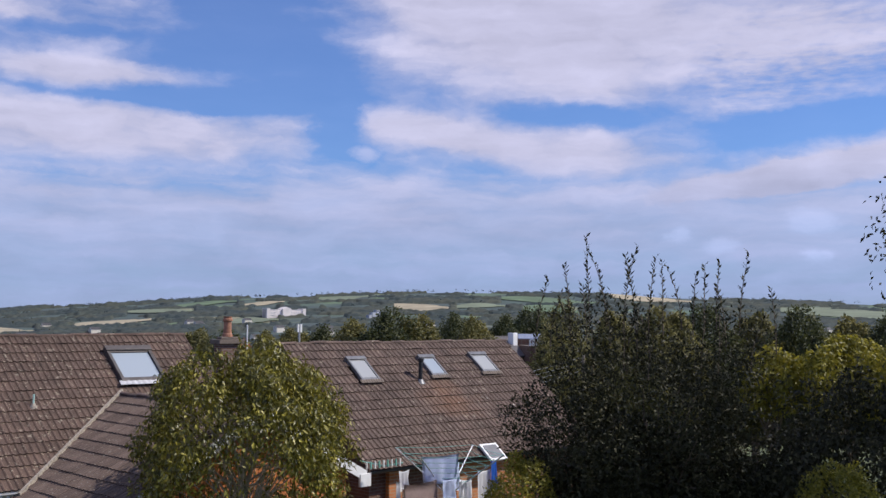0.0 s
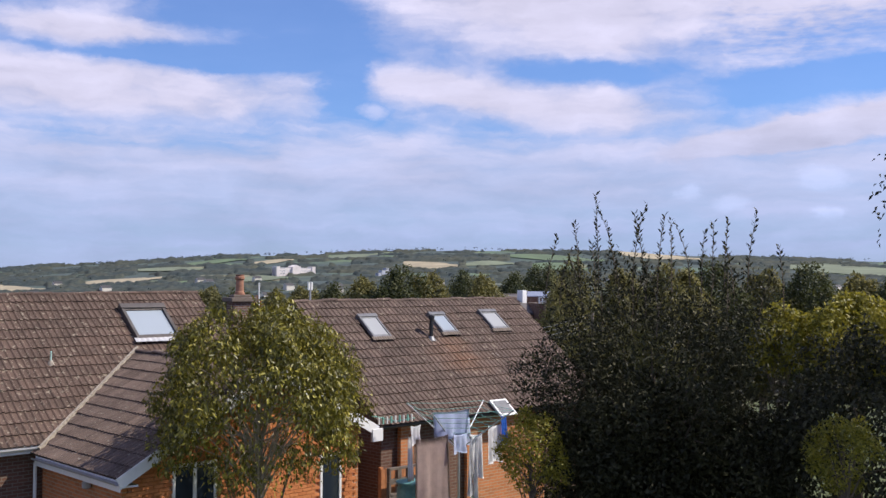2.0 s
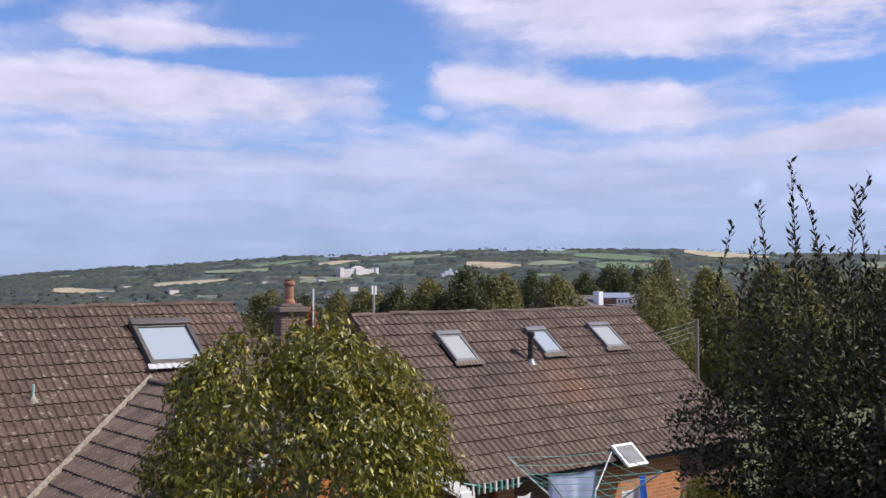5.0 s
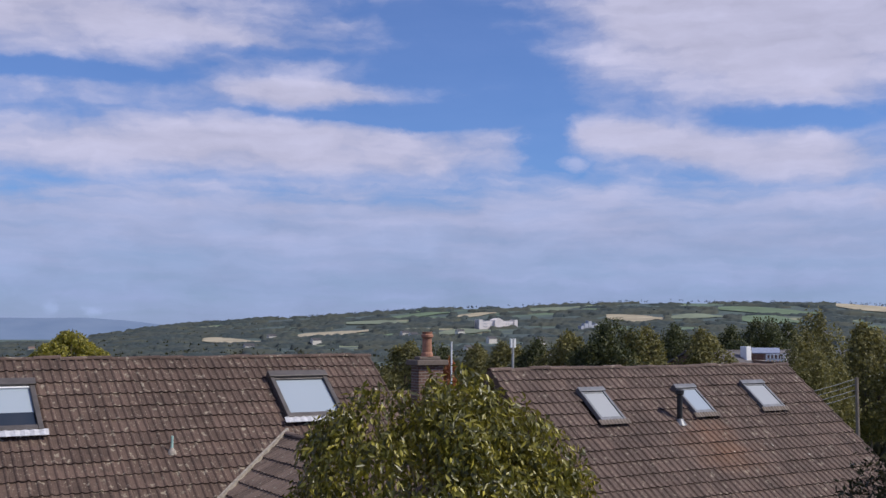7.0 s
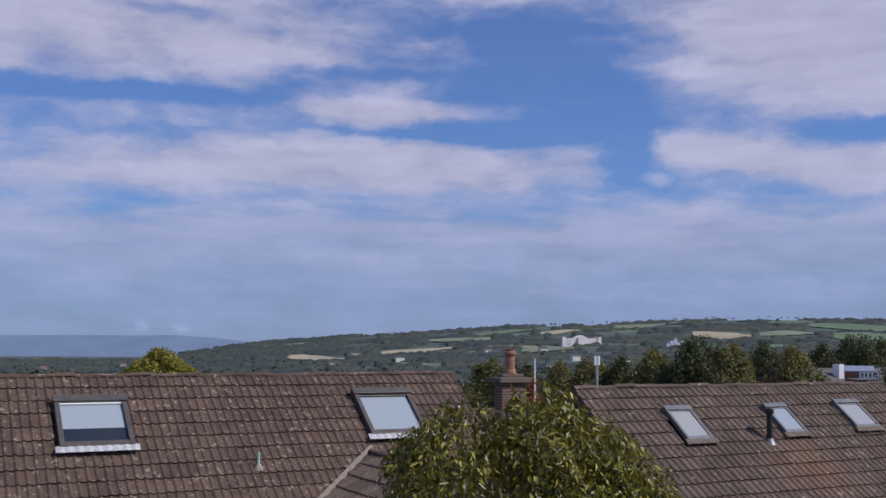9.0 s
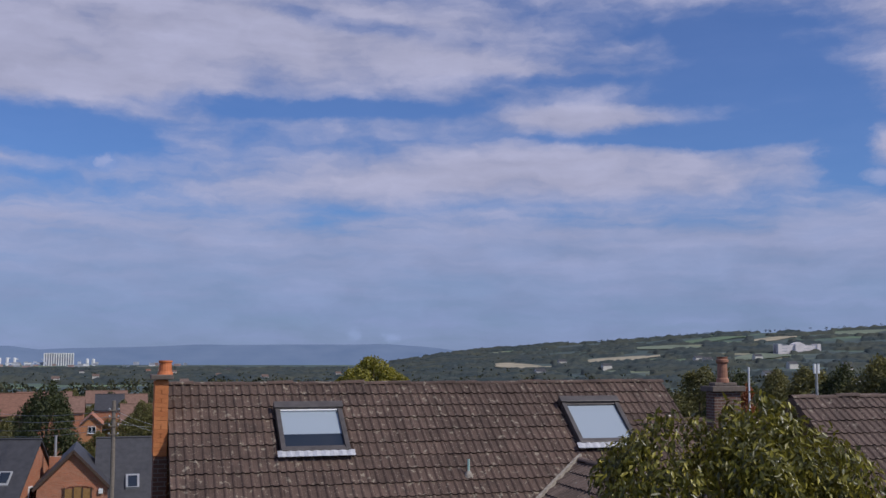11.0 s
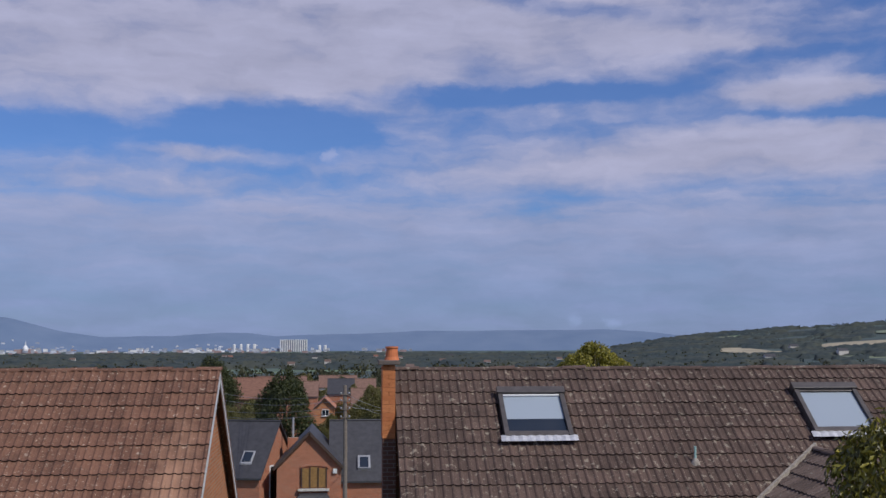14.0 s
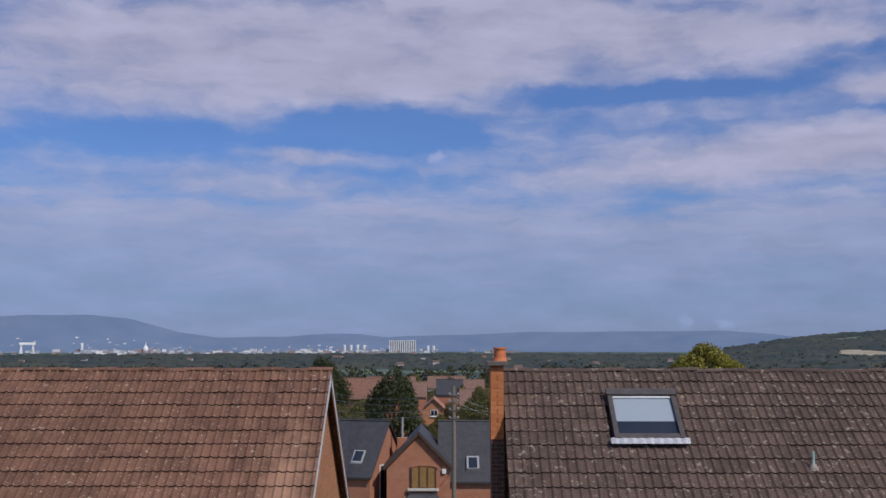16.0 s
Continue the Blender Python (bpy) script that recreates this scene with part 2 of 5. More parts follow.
def leaf_material(name, dark, mid, light, gloss=0.45, through_light=0.35, patch=1.3, spec=0.5):
    m = Mat(name, gloss)
    c = m.ramp(m.random(True), (0.0, dark), (0.55, mid), (0.93, light))
    m.color(m.mix(m.ramp(m.noise(patch, 4), (0.35, (0.6, 0.6, 0.6)), (0.7, (0, 0, 0))), c, tuple(v * 0.6 for v in mid)))
    m.b.inputs["Specular IOR Level"].default_value = spec
    t = m.n.new("ShaderNodeBsdfTranslucent")
    m.l.new(m.mix(0.5, c, light), t.inputs["Color"])
    x = m.n.new("ShaderNodeMixShader")
    x.inputs[0].default_value = through_light
    out = m.n["Material Output"]
    m.l.new(m.b.outputs[0], x.inputs[1])
    m.l.new(t.outputs[0], x.inputs[2])
    m.l.new(x.outputs[0], out.inputs["Surface"])
    return m.m


def glass_material(name, c, rough=0.06):
    m = Mat(name, rough)
    m.color(c)
    m.b.inputs["Specular IOR Level"].default_value = 0.5
    m.b.inputs["Coat Weight"].default_value = 0.4
    m.b.inputs["Coat Roughness"].default_value = 0.03
    return m.m


def tile_pair(name, *args, **kw):
    return tile_material(name, *args, island=False, **kw), tile_material(name + "_far", *args, island=True, **kw)


TILE_GREY = tile_pair("concrete_tile_grey_brown", (0.070, 0.043, 0.032), (0.114, 0.072, 0.055), (0.27, 0.225, 0.17), 0.64)
# The red tiles' patch paints orange lichen and warm reflected light by the verge.
TILE_RED = tile_pair("concrete_tile_red_brown", (0.133, 0.062, 0.038), (0.195, 0.095, 0.058), (0.42, 0.32, 0.24), 0.685, patch=((-2.8, 17.4, 3.5), 1.0, (0.40, 0.225, 0.14), (2.2, 0.45, 0.45), 0.75))
TILE_MAUVE = tile_pair("concrete_tile_brown", (0.078, 0.050, 0.040), (0.120, 0.080, 0.064), (0.27, 0.22, 0.17), 0.65,
                       patch=((15.45, 14.1, 4.05), 0.8, (0.30, 0.135, 0.06), (0.8, 1, 1), 0.3))
TILE_FLAT = tile_pair("flat_concrete_tile", (0.104, 0.070, 0.056), (0.145, 0.102, 0.083), (0.26, 0.23, 0.19), 0.69)
# Tile noses coloured darker in place of the shadow under each course.
TILE_EDGE_SHADE = plain("shadow_dark_tile_edge", (0.078, 0.055, 0.043), 0.95, scale=9, vary=0.5)
BRICK, BRICK_FAR = brick_material("orange_brick", False), brick_material("orange_brick_rest", True)
WALL_ORANGE = coursed("orange_brickwork", (0.56, 0.20, 0.07), (0.42, 0.30, 0.20))
WALL_RED = coursed("red_brickwork", (0.50, 0.17, 0.085), (0.40, 0.28, 0.2))
WALL_BROWN = coursed("brown_brickwork", (0.16, 0.075, 0.05), (0.2, 0.16, 0.13))
MORTAR = plain("mortar", (0.40, 0.33, 0.25), 0.9, scale=12)
RENDERED = plain("pale_render", (0.62, 0.58, 0.52), 0.85)
WHITE = plain("white_upvc", (0.80, 0.80, 0.80), 0.35, vary=0.05)
GREY_PLASTIC = plain("grey_gutter_plastic", (0.34, 0.34, 0.35), 0.45, vary=0.12)
SOFFIT = plain("dark_stained_timber", (0.075, 0.045, 0.032), 0.7)
FRAME = plain("dark_grey_roof_window_frame", (0.095, 0.083, 0.078), 0.45, 0.2)
FRAME_MID = plain("grey_roof_window_frame", (0.16, 0.165, 0.18), 0.45, 0.3)
LEAD = plain("weathered_lead", (0.46, 0.46, 0.49), 0.5, 0.15, vary=0.2, scale=14)
BLIND = glass_material("glass_over_blind", (0.34, 0.39, 0.44))
DARK_GLASS = glass_material("dark_glass", (0.02, 0.028, 0.04))
WHITE_BLIND = glass_material("glass_over_white_blind", (0.38, 0.39, 0.39))
SLATE = plain("grey_slate", (0.050, 0.049, 0.054), 0.6, scale=2.5)
BLACK_PLASTIC = plain("black_plastic", (0.02, 0.02, 0.022), 0.45)
TERRACOTTA = plain("terracotta", (0.55, 0.17, 0.06), 0.75, scale=9)
OLD_TERRACOTTA = plain("weathered_terracotta", (0.33, 0.16, 0.10), 0.8, scale=9)
STONE = plain("chimney_stone", (0.15, 0.12, 0.10), 0.9, scale=9)
RIDGE_STUFF = plain("ridge_mortar", (0.33, 0.29, 0.24), 0.9, scale=16, vary=0.4)
VERDIGRIS = plain("pale_green_plastic", (0.36, 0.55, 0.50), 0.5)
TIMBER = plain("weathered_pole_timber", (0.20, 0.165, 0.135), 0.85, scale=10)
FENCE = plain("fence_timber", (0.42, 0.17, 0.07), 0.8)
BROWN_UPVC = plain("brown_window_frame", (0.30, 0.17, 0.06), 0.45)
WIRE = plain("wire", (0.34, 0.34, 0.33), 0.5, 0.2)
ALUMINIUM = plain("aluminium", (0.62, 0.63, 0.64), 0.35, 0.8, vary=0.1)
GREEN_LINE = plain("green_line", (0.16, 0.42, 0.36), 0.5)
BARK = plain("bark", (0.13, 0.10, 0.075), 0.9, scale=14, vary=0.4)
TWIG = plain("pale_twig", (0.34, 0.29, 0.22), 0.8, scale=14)
CLOTH_WHITE = plain("white_cloth", (0.82, 0.82, 0.83), 0.9, vary=0.06)
CLOTH_BLUE = plain("pale_blue_cloth", (0.62, 0.69, 0.88), 0.9, vary=0.1)
CLOTH_BRIGHT = plain("blue_cloth", (0.02, 0.13, 0.55), 0.9, vary=0.2)
CLOTH_PINK = plain("faded_pink_cloth", (0.52, 0.40, 0.37), 0.9, vary=0.12)
TEAL = plain("teal_plastic", (0.11, 0.28, 0.27), 0.5)
LEAF_LAUREL = leaf_material("laurel_leaf", (0.020, 0.024, 0.004), (0.108, 0.106, 0.011), (0.52, 0.45, 0.075), 0.38, 0.2, 1.8)
# Very dark leaf tone; part of the shade on these plants is put into it.
LEAF_DARK = leaf_material("shade_dark_shrub_leaf", (0.014, 0.015, 0.007), (0.032, 0.034, 0.014), (0.100, 0.094, 0.048), 0.55, 0.10, 1.3, 0.22)
LEAF_GOLD = leaf_material("golden_leaf", (0.09, 0.095, 0.014), (0.24, 0.225, 0.028), (0.48, 0.41, 0.05), 0.5)
LEAF_WOOD = leaf_material("woodland_leaf", (0.024, 0.036, 0.012), (0.056, 0.072, 0.022), (0.13, 0.135, 0.042), 0.6)
LEAF_OLIVE = leaf_material("olive_tree_leaf", (0.06, 0.066, 0.018), (0.155, 0.150, 0.044), (0.31, 0.27, 0.09), 0.6)
LEAF_FAR = leaf_material("far_woodland", (0.046, 0.052, 0.032), (0.074, 0.078, 0.044), (0.118, 0.112, 0.062), 0.85, 0.25, 0.03, 0.1)
# The blue lean of these leaves is distance haze put into the colour.
LEAF_HILL = leaf_material("haze_tinted_hill_woodland", (0.050, 0.074, 0.084), (0.064, 0.090, 0.095), (0.088, 0.115, 0.108), 0.95, 0.4, 0.01, 0.0)


# ---- mesh helpers ----
def mesh_of(name, verts, faces, mat):
    me = bpy.data.meshes.new(name)
    me.from_pydata(verts, [], faces)
    me.materials.append(mat)
    me.update()
    return me


def part(name, bm, mat, parent=None, label=""):
    """Links a bmesh (or a mesh) as one object under a thing or a part."""
    if isinstance(bm, bpy.types.Mesh):
        me = bm
    else:
        me = bpy.data.meshes.new(name)
        bmesh.ops.recalc_face_normals(bm, faces=bm.faces)
        bm.to_mesh(me)
        bm.free()
        me.materials.append(mat)
    ob = new(name, me)
    if parent:
        ob.parent = parent
    if label:
        tagged(ob, label)
    return ob


def thing(name, label, category, at=(0, 0, 0), group="", kind=""):
    return_ob = new(name)
    return_ob.location = at
    return tagged(return_ob, label, category, group, kind)


def hexa(bm, c, bevel=0.0):
    """A solid from eight corners: four below, four above, both in the same turn."""
    v = [bm.verts.new(p) for p in c]
    fs = [bm.faces.new([v[i] for i in q]) for q in ((3, 2, 1, 0), (4, 5, 6, 7), (0, 1, 5, 4), (1, 2, 6, 5), (2, 3, 7, 6), (3, 0, 4, 7))]
    if bevel:
        bmesh.ops.bevel(bm, geom=list({e for f in fs for e in f.edges}), offset=bevel, segments=2, profile=0.6, affect="EDGES")
    return bm


def box(x0, x1, y0, y1, z0, z1, bevel=0.0, bm=None):
    return hexa(bm or bmesh.new(), [(x0, y0, z0), (x1, y0, z0), (x1, y1, z0), (x0, y1, z0), (x0, y0, z1), (x1, y0, z1), (x1, y1, z1), (x0, y1, z1)], bevel)


def bar(a, b, w, h, bm=None, up=(0, 0, 1)):
    """A straight bar from a to b, w wide and h high."""
    a, b = Vector(a), Vector(b)
    d = (b - a).normalized()
    s = d.cross(Vector(up)).normalized() * w / 2
    u = s.cross(d).normalized() * h / 2
    return hexa(bm or bmesh.new(), [a - s - u, a + s - u, b + s - u, b - s - u, a - s + u, a + s + u, b + s + u, b - s + u])


def tube(points, r0, r1=None, seg=8, bm=None):
    """A round rod along points, tapering from r0 to r1."""
    bm = bm or bmesh.new()
    r1 = r0 if r1 is None else r1
    pts = [Vector(p) for p in points]
    rings = []
    for i, p in enumerate(pts):
        d = (pts[min(i + 1, len(pts) - 1)] - pts[max(i - 1, 0)]).normalized()
        s = d.cross(Vector((0.31, 0.17, 0.93)) if abs(d.z) < 0.9 else Vector((1, 0, 0))).normalized()
        u = d.cross(s)
        r = r0 + (r1 - r0) * i / max(1, len(pts) - 1)
        rings.append([bm.verts.new(p + (s * math.cos(k * math.tau / seg) + u * math.sin(k * math.tau / seg)) * r) for k in range(seg)])
    for a, b in zip(rings, rings[1:]):
        for k in range(seg):
            bm.faces.new((a[k], a[(k + 1) % seg], b[(k + 1) % seg], b[k]))
    bm.faces.new(rings[0])
    bm.faces.new(rings[-1][::-1])
    return bm


def lathe(profile, at, seg=16):
    """A turned solid from (radius, height) pairs."""
    bm = bmesh.new()
    rings = [[bm.verts.new((at[0] + r * math.cos(k * math.tau / seg), at[1] + r * math.sin(k * math.tau / seg), at[2] + z)) for k in range(seg)] for r, z in profile]
    for a, b in zip(rings, rings[1:]):
        for k in range(seg):
            bm.faces.new((a[k], a[(k + 1) % seg], b[(k + 1) % seg], b[k]))
    bm.faces.new(rings[0])
    bm.faces.new(rings[-1][::-1])
    return bm


def prism(outline, a, b):
    """A solid with the (u, z) outline, swept from a to b along an axis: a and b are functions (u, z) -> point."""
    bm = bmesh.new()
    va = [bm.verts.new(a(u, z)) for u, z in outline]
    vb = [bm.verts.new(b(u, z)) for u, z in outline]
    bm.faces.new(va)
    bm.faces.new(vb[::-1])
    for i in range(len(outline)):
        j = (i + 1) % len(outline)
        bm.faces.new((va[i], va[j], vb[j], vb[i]))
    return bm


# ---- roof tiles ----
def tile_mesh(name, width, length, mat):
    """One interlocking tile: x across, y down the slope, z out of the roof."""
    prof = []
    for k in range(2):
        for u, h in ((0.0, 0.003), (0.11, 0.019), (0.24, 0.027), (0.37, 0.019), (0.48, 0.003), (0.74, 0.0)):
            prof.append(((k + u) / 2, h))
    prof.append((1.0, 0.004))
    verts, faces, n = [], [], len(prof)
    for y, lift in ((0.0, 0.006), (length, 0.034), (length, 0.002)):
        verts += [(u * width, y, h + lift) for u, h in prof]
    for r in range(2):
        faces += [(r * n + i, r * n + i + 1, (r + 1) * n + i + 1, (r + 1) * n + i) for i in range(n - 1)]
    faces.append((0, n, 2 * n))
    faces.append((n - 1, 3 * n - 1, 2 * n - 1))
    me = mesh_of(name, verts, faces, mat)
    me.materials.append(TILE_EDGE_SHADE)
    for p in me.polygons[n - 1:]:
        p.material_index = 1
    return me


def tile_roof(parent, origin, down, out, cols, rows, cover, gauge, mats, near=lambda c, r: True, keep=lambda p: True, seed=1):
    """Tiles one by one from the origin (at the ridge); about 300 as parts, the rest joined."""
    rnd = random.Random(seed)
    Y, Z = Vector(down).normalized(), Vector(out).normalized()
    X = Y.cross(Z)
    one = tile_mesh("roof_tile", cover, gauge + 0.03, mats[0])
    verts, faces, count = [], [], 0
    base_v = [v.co.copy() for v in one.vertices]
    base_f = [tuple(p.vertices) for p in one.polygons]
    for r in range(rows):
        for c in range(cols):
            p = Vector(origin) + X * (c * cover) + Y * (r * gauge)
            if not keep(p + X * cover / 2 + Y * gauge / 2):
                continue
            m = Matrix((X, Y, Z)).transposed().to_4x4()
            m.translation = p + Z * rnd.uniform(-0.003, 0.005) + Y * rnd.uniform(-0.006, 0.006)
            m = m @ pose(0, 0, 0, rnd.uniform(-0.5, 0.5), rnd.uniform(-0.5, 0.5), rnd.uniform(-0.35, 0.35))
            if near(c, r) and count < 300:
                ob = new("roof_tile", one)
                ob.parent = parent
                ob.matrix_basis = m
                count += 1
            else:
                k = len(verts)
                verts += [m @ v for v in base_v]
                faces += [tuple(i + k for i in f) for f in base_f]
    if verts:
        rest = mesh_of("roof_tiles", verts, faces, mats[1])
        rest.materials.append(TILE_EDGE_SHADE)
        edge = [p.material_index for p in one.polygons]
        for i, p in enumerate(rest.polygons):
            p.material_index = edge[i % len(edge)]
        ob = part("roof_tiles", rest, None, parent)
        tagged(ob, kind="stuff")


def ridge_tiles(parent, a, b, mat, radius=0.085, step=0.45):
    """Half-round ridge tiles, each lapping the next, bedded in mortar."""
    a, b = Vector(a), Vector(b)
    d = (b - a).normalized()
    s = d.cross(Vector((0, 0, 1))).normalized()
    n = max(1, round((b - a).length / step))
    L = (b - a).length / n
    me = bpy.data.meshes.new("ridge_tile")
    bm = bmesh.new()
    rings = []
    for y, rr in ((0, radius), (L + 0.02, radius * 1.12), (L + 0.02, radius * 0.95)):
        rings.append([bm.verts.new((rr * math.cos(math.pi * k / 6), y, rr * 0.62 * math.sin(math.pi * k / 6))) for k in range(7)])
    for p, q in zip(rings, rings[1:]):
        for k in range(6):
            bm.faces.new((p[k], p[k + 1], q[k + 1], q[k]))
    bm.to_mesh(me)
    bm.free()
    me.materials.append(mat)
    for i in range(n):
        ob = new("ridge_tile", me)
        ob.parent = parent
        m = Matrix((s, d, Vector((0, 0, 1)))).transposed().to_4x4()
        m.translation = a + d * (i * L) + Vector((0, 0, random.uniform(-0.014, 0.014)))
        m = m @ pose(0, 0, 0, random.uniform(-1.2, 1.2), random.uniform(-3, 3), random.uniform(-1.0, 1.0))
        ob.matrix_basis = m


TAN = 0.8
SLOPE = math.atan(TAN)
COS, SIN = math.cos(SLOPE), math.sin(SLOPE)
FRONT, OUT = (0, -COS, -SIN), (0, -SIN, COS)


def on_slope(x, down, ridge_y, ridge_z, out=0.0):
    """A point of a front slope: x along the ridge, metres down from it, metres out of it."""
    return Vector((x, ridge_y - down * COS - out * SIN, ridge_z - down * SIN + out * COS))


def slab(parent, name, x0, x1, ry, rz, length, thick, mat, back=False):
    """The boarding under the tiles of one slope."""
    s = -1 if not back else 1
    pts = []
    for o in (-thick, 0.0):
        for x, d in ((x0, 0), (x1, 0), (x1, length), (x0, length)):
            pts.append((x, ry + s * (d * COS + o * SIN), rz - d * SIN + o * COS))
    return part(name, hexa(bmesh.new(), pts), mat, parent)


def brick_run(parent, u0, u1, z0, z1, place, inside, limit=300, seed=3):
    """A wall's outer skin, brick by brick. place(u, z, depth) -> point; inside(u, z) says where the wall is."""
    rnd = random.Random(seed)
    L, H, D = 0.215, 0.065, 0.045
    def cell(w):
        c = [place(0, 0, 0), place(w, 0, 0), place(w, 0, -D), place(0, 0, -D)]
        t = [place(0, H, 0), place(w, H, 0), place(w, H, -D), place(0, H, -D)]
        o = place(0, 0, 0)
        return [p - o for p in c + t]
    quads = [(3, 2, 1, 0), (4, 5, 6, 7), (0, 1, 5, 4), (1, 2, 6, 5), (2, 3, 7, 6), (3, 0, 4, 7)]
    full = mesh_of("brick", cell(L), quads, BRICK)
    verts, faces, count, row = [], [], 0, 0
    z = z0
    while z < z1 - 0.03:
        u = u0 - (0.1125 if row % 2 else 0.0)
        while u < u1:
            if inside(u + L / 2, z + H / 2) and u >= u0 - 0.12:
                p = place(u, z, rnd.uniform(-0.003, 0.003))
                if count < limit:
                    ob = new("brick", full)
                    ob.parent, ob.location = parent, p
                    count += 1
                else:
                    k = len(verts)
                    verts += [p + q for q in cell(L)]
                    faces += [tuple(i + k for i in f) for f in quads]
            u += 0.225
        z += 0.075
        row += 1
    if verts:
        tagged(part("bricks", mesh_of("bricks", verts, faces, BRICK_FAR), None, parent), kind="stuff")


# ---- leaves ----
def leaves(name, pts, axes, length, width, mat, parent=None, fold=0.25, seed=5, facing=None):
    """Folded leaves, two triangles each, at pts along axes; facing: the way that each one roughly looks."""
    rng = np.random.default_rng(seed)
    n = len(pts)
    axes = axes / np.linalg.norm(axes, axis=1, keepdims=True)
    toward = rng.normal(size=(n, 3))
    if facing is not None:
        toward = facing + toward * 0.42
    side = np.cross(axes, toward)
    side /= np.linalg.norm(side, axis=1, keepdims=True)
    up = np.cross(side, axes)
    L = (length * rng.uniform(0.65, 1.25, n))[:, None]
    Wd = (width * rng.uniform(0.7, 1.2, n))[:, None]
    mid = pts + axes * L * 0.45 + up * fold * Wd
    v = np.stack([pts, mid + side * Wd / 2, pts + axes * L, mid - side * Wd / 2], 1).reshape(-1, 3)
    me = bpy.data.meshes.new(name)
    me.vertices.add(4 * n)
    me.vertices.foreach_set("co", v.ravel())
    me.loops.add(6 * n)
    k = np.arange(n)[:, None] * 4
    me.loops.foreach_set("vertex_index", (k + np.array([[0, 1, 2, 0, 2, 3]])).ravel())
    me.polygons.add(2 * n)
    me.polygons.foreach_set("loop_start", np.arange(2 * n) * 3)
    me.update(calc_edges=True)
    me.materials.append(mat)
    return part(name, me, None, parent)


def crown(n, radii, clumps, seed, clump_size=0.28, hollow=0.55, floor_z=-1.0, taper=0.36):
    """Points of a leafy crown round the origin, in clumps near its skin, and the way out at each."""
    rng = np.random.default_rng(seed)
    c = rng.normal(size=(clumps, 3))
    c /= np.linalg.norm(c, axis=1, keepdims=True)
    c *= rng.uniform(hollow, 1.0, (clumps, 1)) ** 0.7
    c *= 1 + 0.15 * np.sin(5 * c[:, [0]] + seed) * np.cos(4 * c[:, [2]] + 2 * seed)
    c = c[c[:, 2] > floor_z]
    ball = clump_size * rng.uniform(0.65, 1.35, (len(c), 1))
    way = c / np.maximum(np.linalg.norm(c, axis=1, keepdims=True), 0.05)
    c = c * np.maximum(0.15, 1 - ball * 0.8)
    pick = rng.choice(len(c), n, p=(ball[:, 0] ** 2) / (ball ** 2).sum())
    q = rng.normal(size=(n, 3)) + way[pick] * 0.5
    q /= np.linalg.norm(q, axis=1, keepdims=True)
    p = c[pick] + q * ball[pick] * rng.uniform(0.55, 1.08, (n, 1)) + rng.normal(size=(n, 3)) * clump_size * 0.06
    p[:, 2] /= max(0.3, np.percentile(p[:, 2], 99.7))
    p[:, :2] /= max(0.3, np.percentile(np.hypot(p[:, 0], p[:, 1]), 99.0))
    p[:, :2] *= 1 - taper * np.clip(p[:, [2]], 0, 1) ** 1.6
    out = q + 0.35 * way[pick]
    out /= np.linalg.norm(out, axis=1, keepdims=True)
    return p * np.array(radii), out, c * np.array(radii)


def tree(name, label, at, radii, lift, n, leaf, mat, seed, clumps=60, droop=0.5, trunk=0.12, wood=BARK, clump_size=0.28, category="tree", group="", hollow=0.55, limb_count=16, floor_z=-1.0, thin=None, taper=0.36):
    """A tree: tapered trunk, limbs to its clumps, and a crown of leaves. lift: the crown's middle over the ground."""
    t = thing(name, label, category, at, group)
    p, out, c = crown(n, radii, clumps, seed, clump_size, hollow, floor_z, taper)
    rng = np.random.default_rng(seed + 9)
    top = np.array([0, 0, lift])
    bm = tube([(0, 0, -0.1), (0.04, 0.02, lift * 0.4), (-0.03, 0.03, lift * 0.8), (0.0, 0, lift + radii[2] * 0.3)], trunk, trunk * 0.35)
    part("trunk", bm, wood, t)
    for k in range(min(limb_count, len(c))):
        e = c[k * len(c) // limb_count] + top
        s = np.array([0, 0, lift * rng.uniform(0.45, 0.95)])
        m = (s + e) / 2 + np.array([0, 0, rng.uniform(0.0, 0.25)]) * radii[2] * 0.5
        part("limb", tube([s, m, e], trunk * 0.38, trunk * 0.08, 5), wood, t)
    if thin:
        kept = np.array([rng.random() < thin(*v) for v in p])
        p, out = p[kept], out[kept]
    ax = rng.normal(size=out.shape) + np.array([0, 0, -2.0 * droop]) + out * 0.3
    leaves("crown", p + top, ax, leaf[0], leaf[1], mat, t, seed=seed, facing=out)
    return t


# ---- ground and hills ----
def lerp_table(x, table):
    for (a, u), (b, v) in zip(table, table[1:]):
        if x <= b:
            return u + (v - u) * max(0.0, (x - a) / (b - a))
    return table[-1][1]


FALL = ((0, 0), (30, 0), (45, -1.6), (65, -4.6), (85, -7.0), (200, -15), (400, -22), (1000, -34), (3000, -44), (4900, -46))
CREST = ((14, -0.6), (17, -0.1), (20, 0.18), (24, 0.5), (28, 0.85), (32, 1.12), (39, 1.4), (45, 1.58), (53, 1.45), (62, 1.1), (76, 0.62), (95, 0.5), (110, -0.6))


def ground_height(x, y):
    r, a = math.hypot(x, y), math.degrees(math.atan2(x, y))
    h = lerp_table(r, FALL)
    if a < -100 or a > 120:
        return h * 0.3
    crest = lerp_table(a, CREST)
    if crest > -0.6 and r > 1000:
        top = EYE + 3300 * math.tan(radians(crest))
        w = min(1.0, (r - 1000) / 2300) ** 1.6
        h += w * (top - h) + w * 5 * noise.noise(Vector((x, y, 0)) / 420)
        if r > 3300:
            h -= (r - 3300) * 0.05
    return h


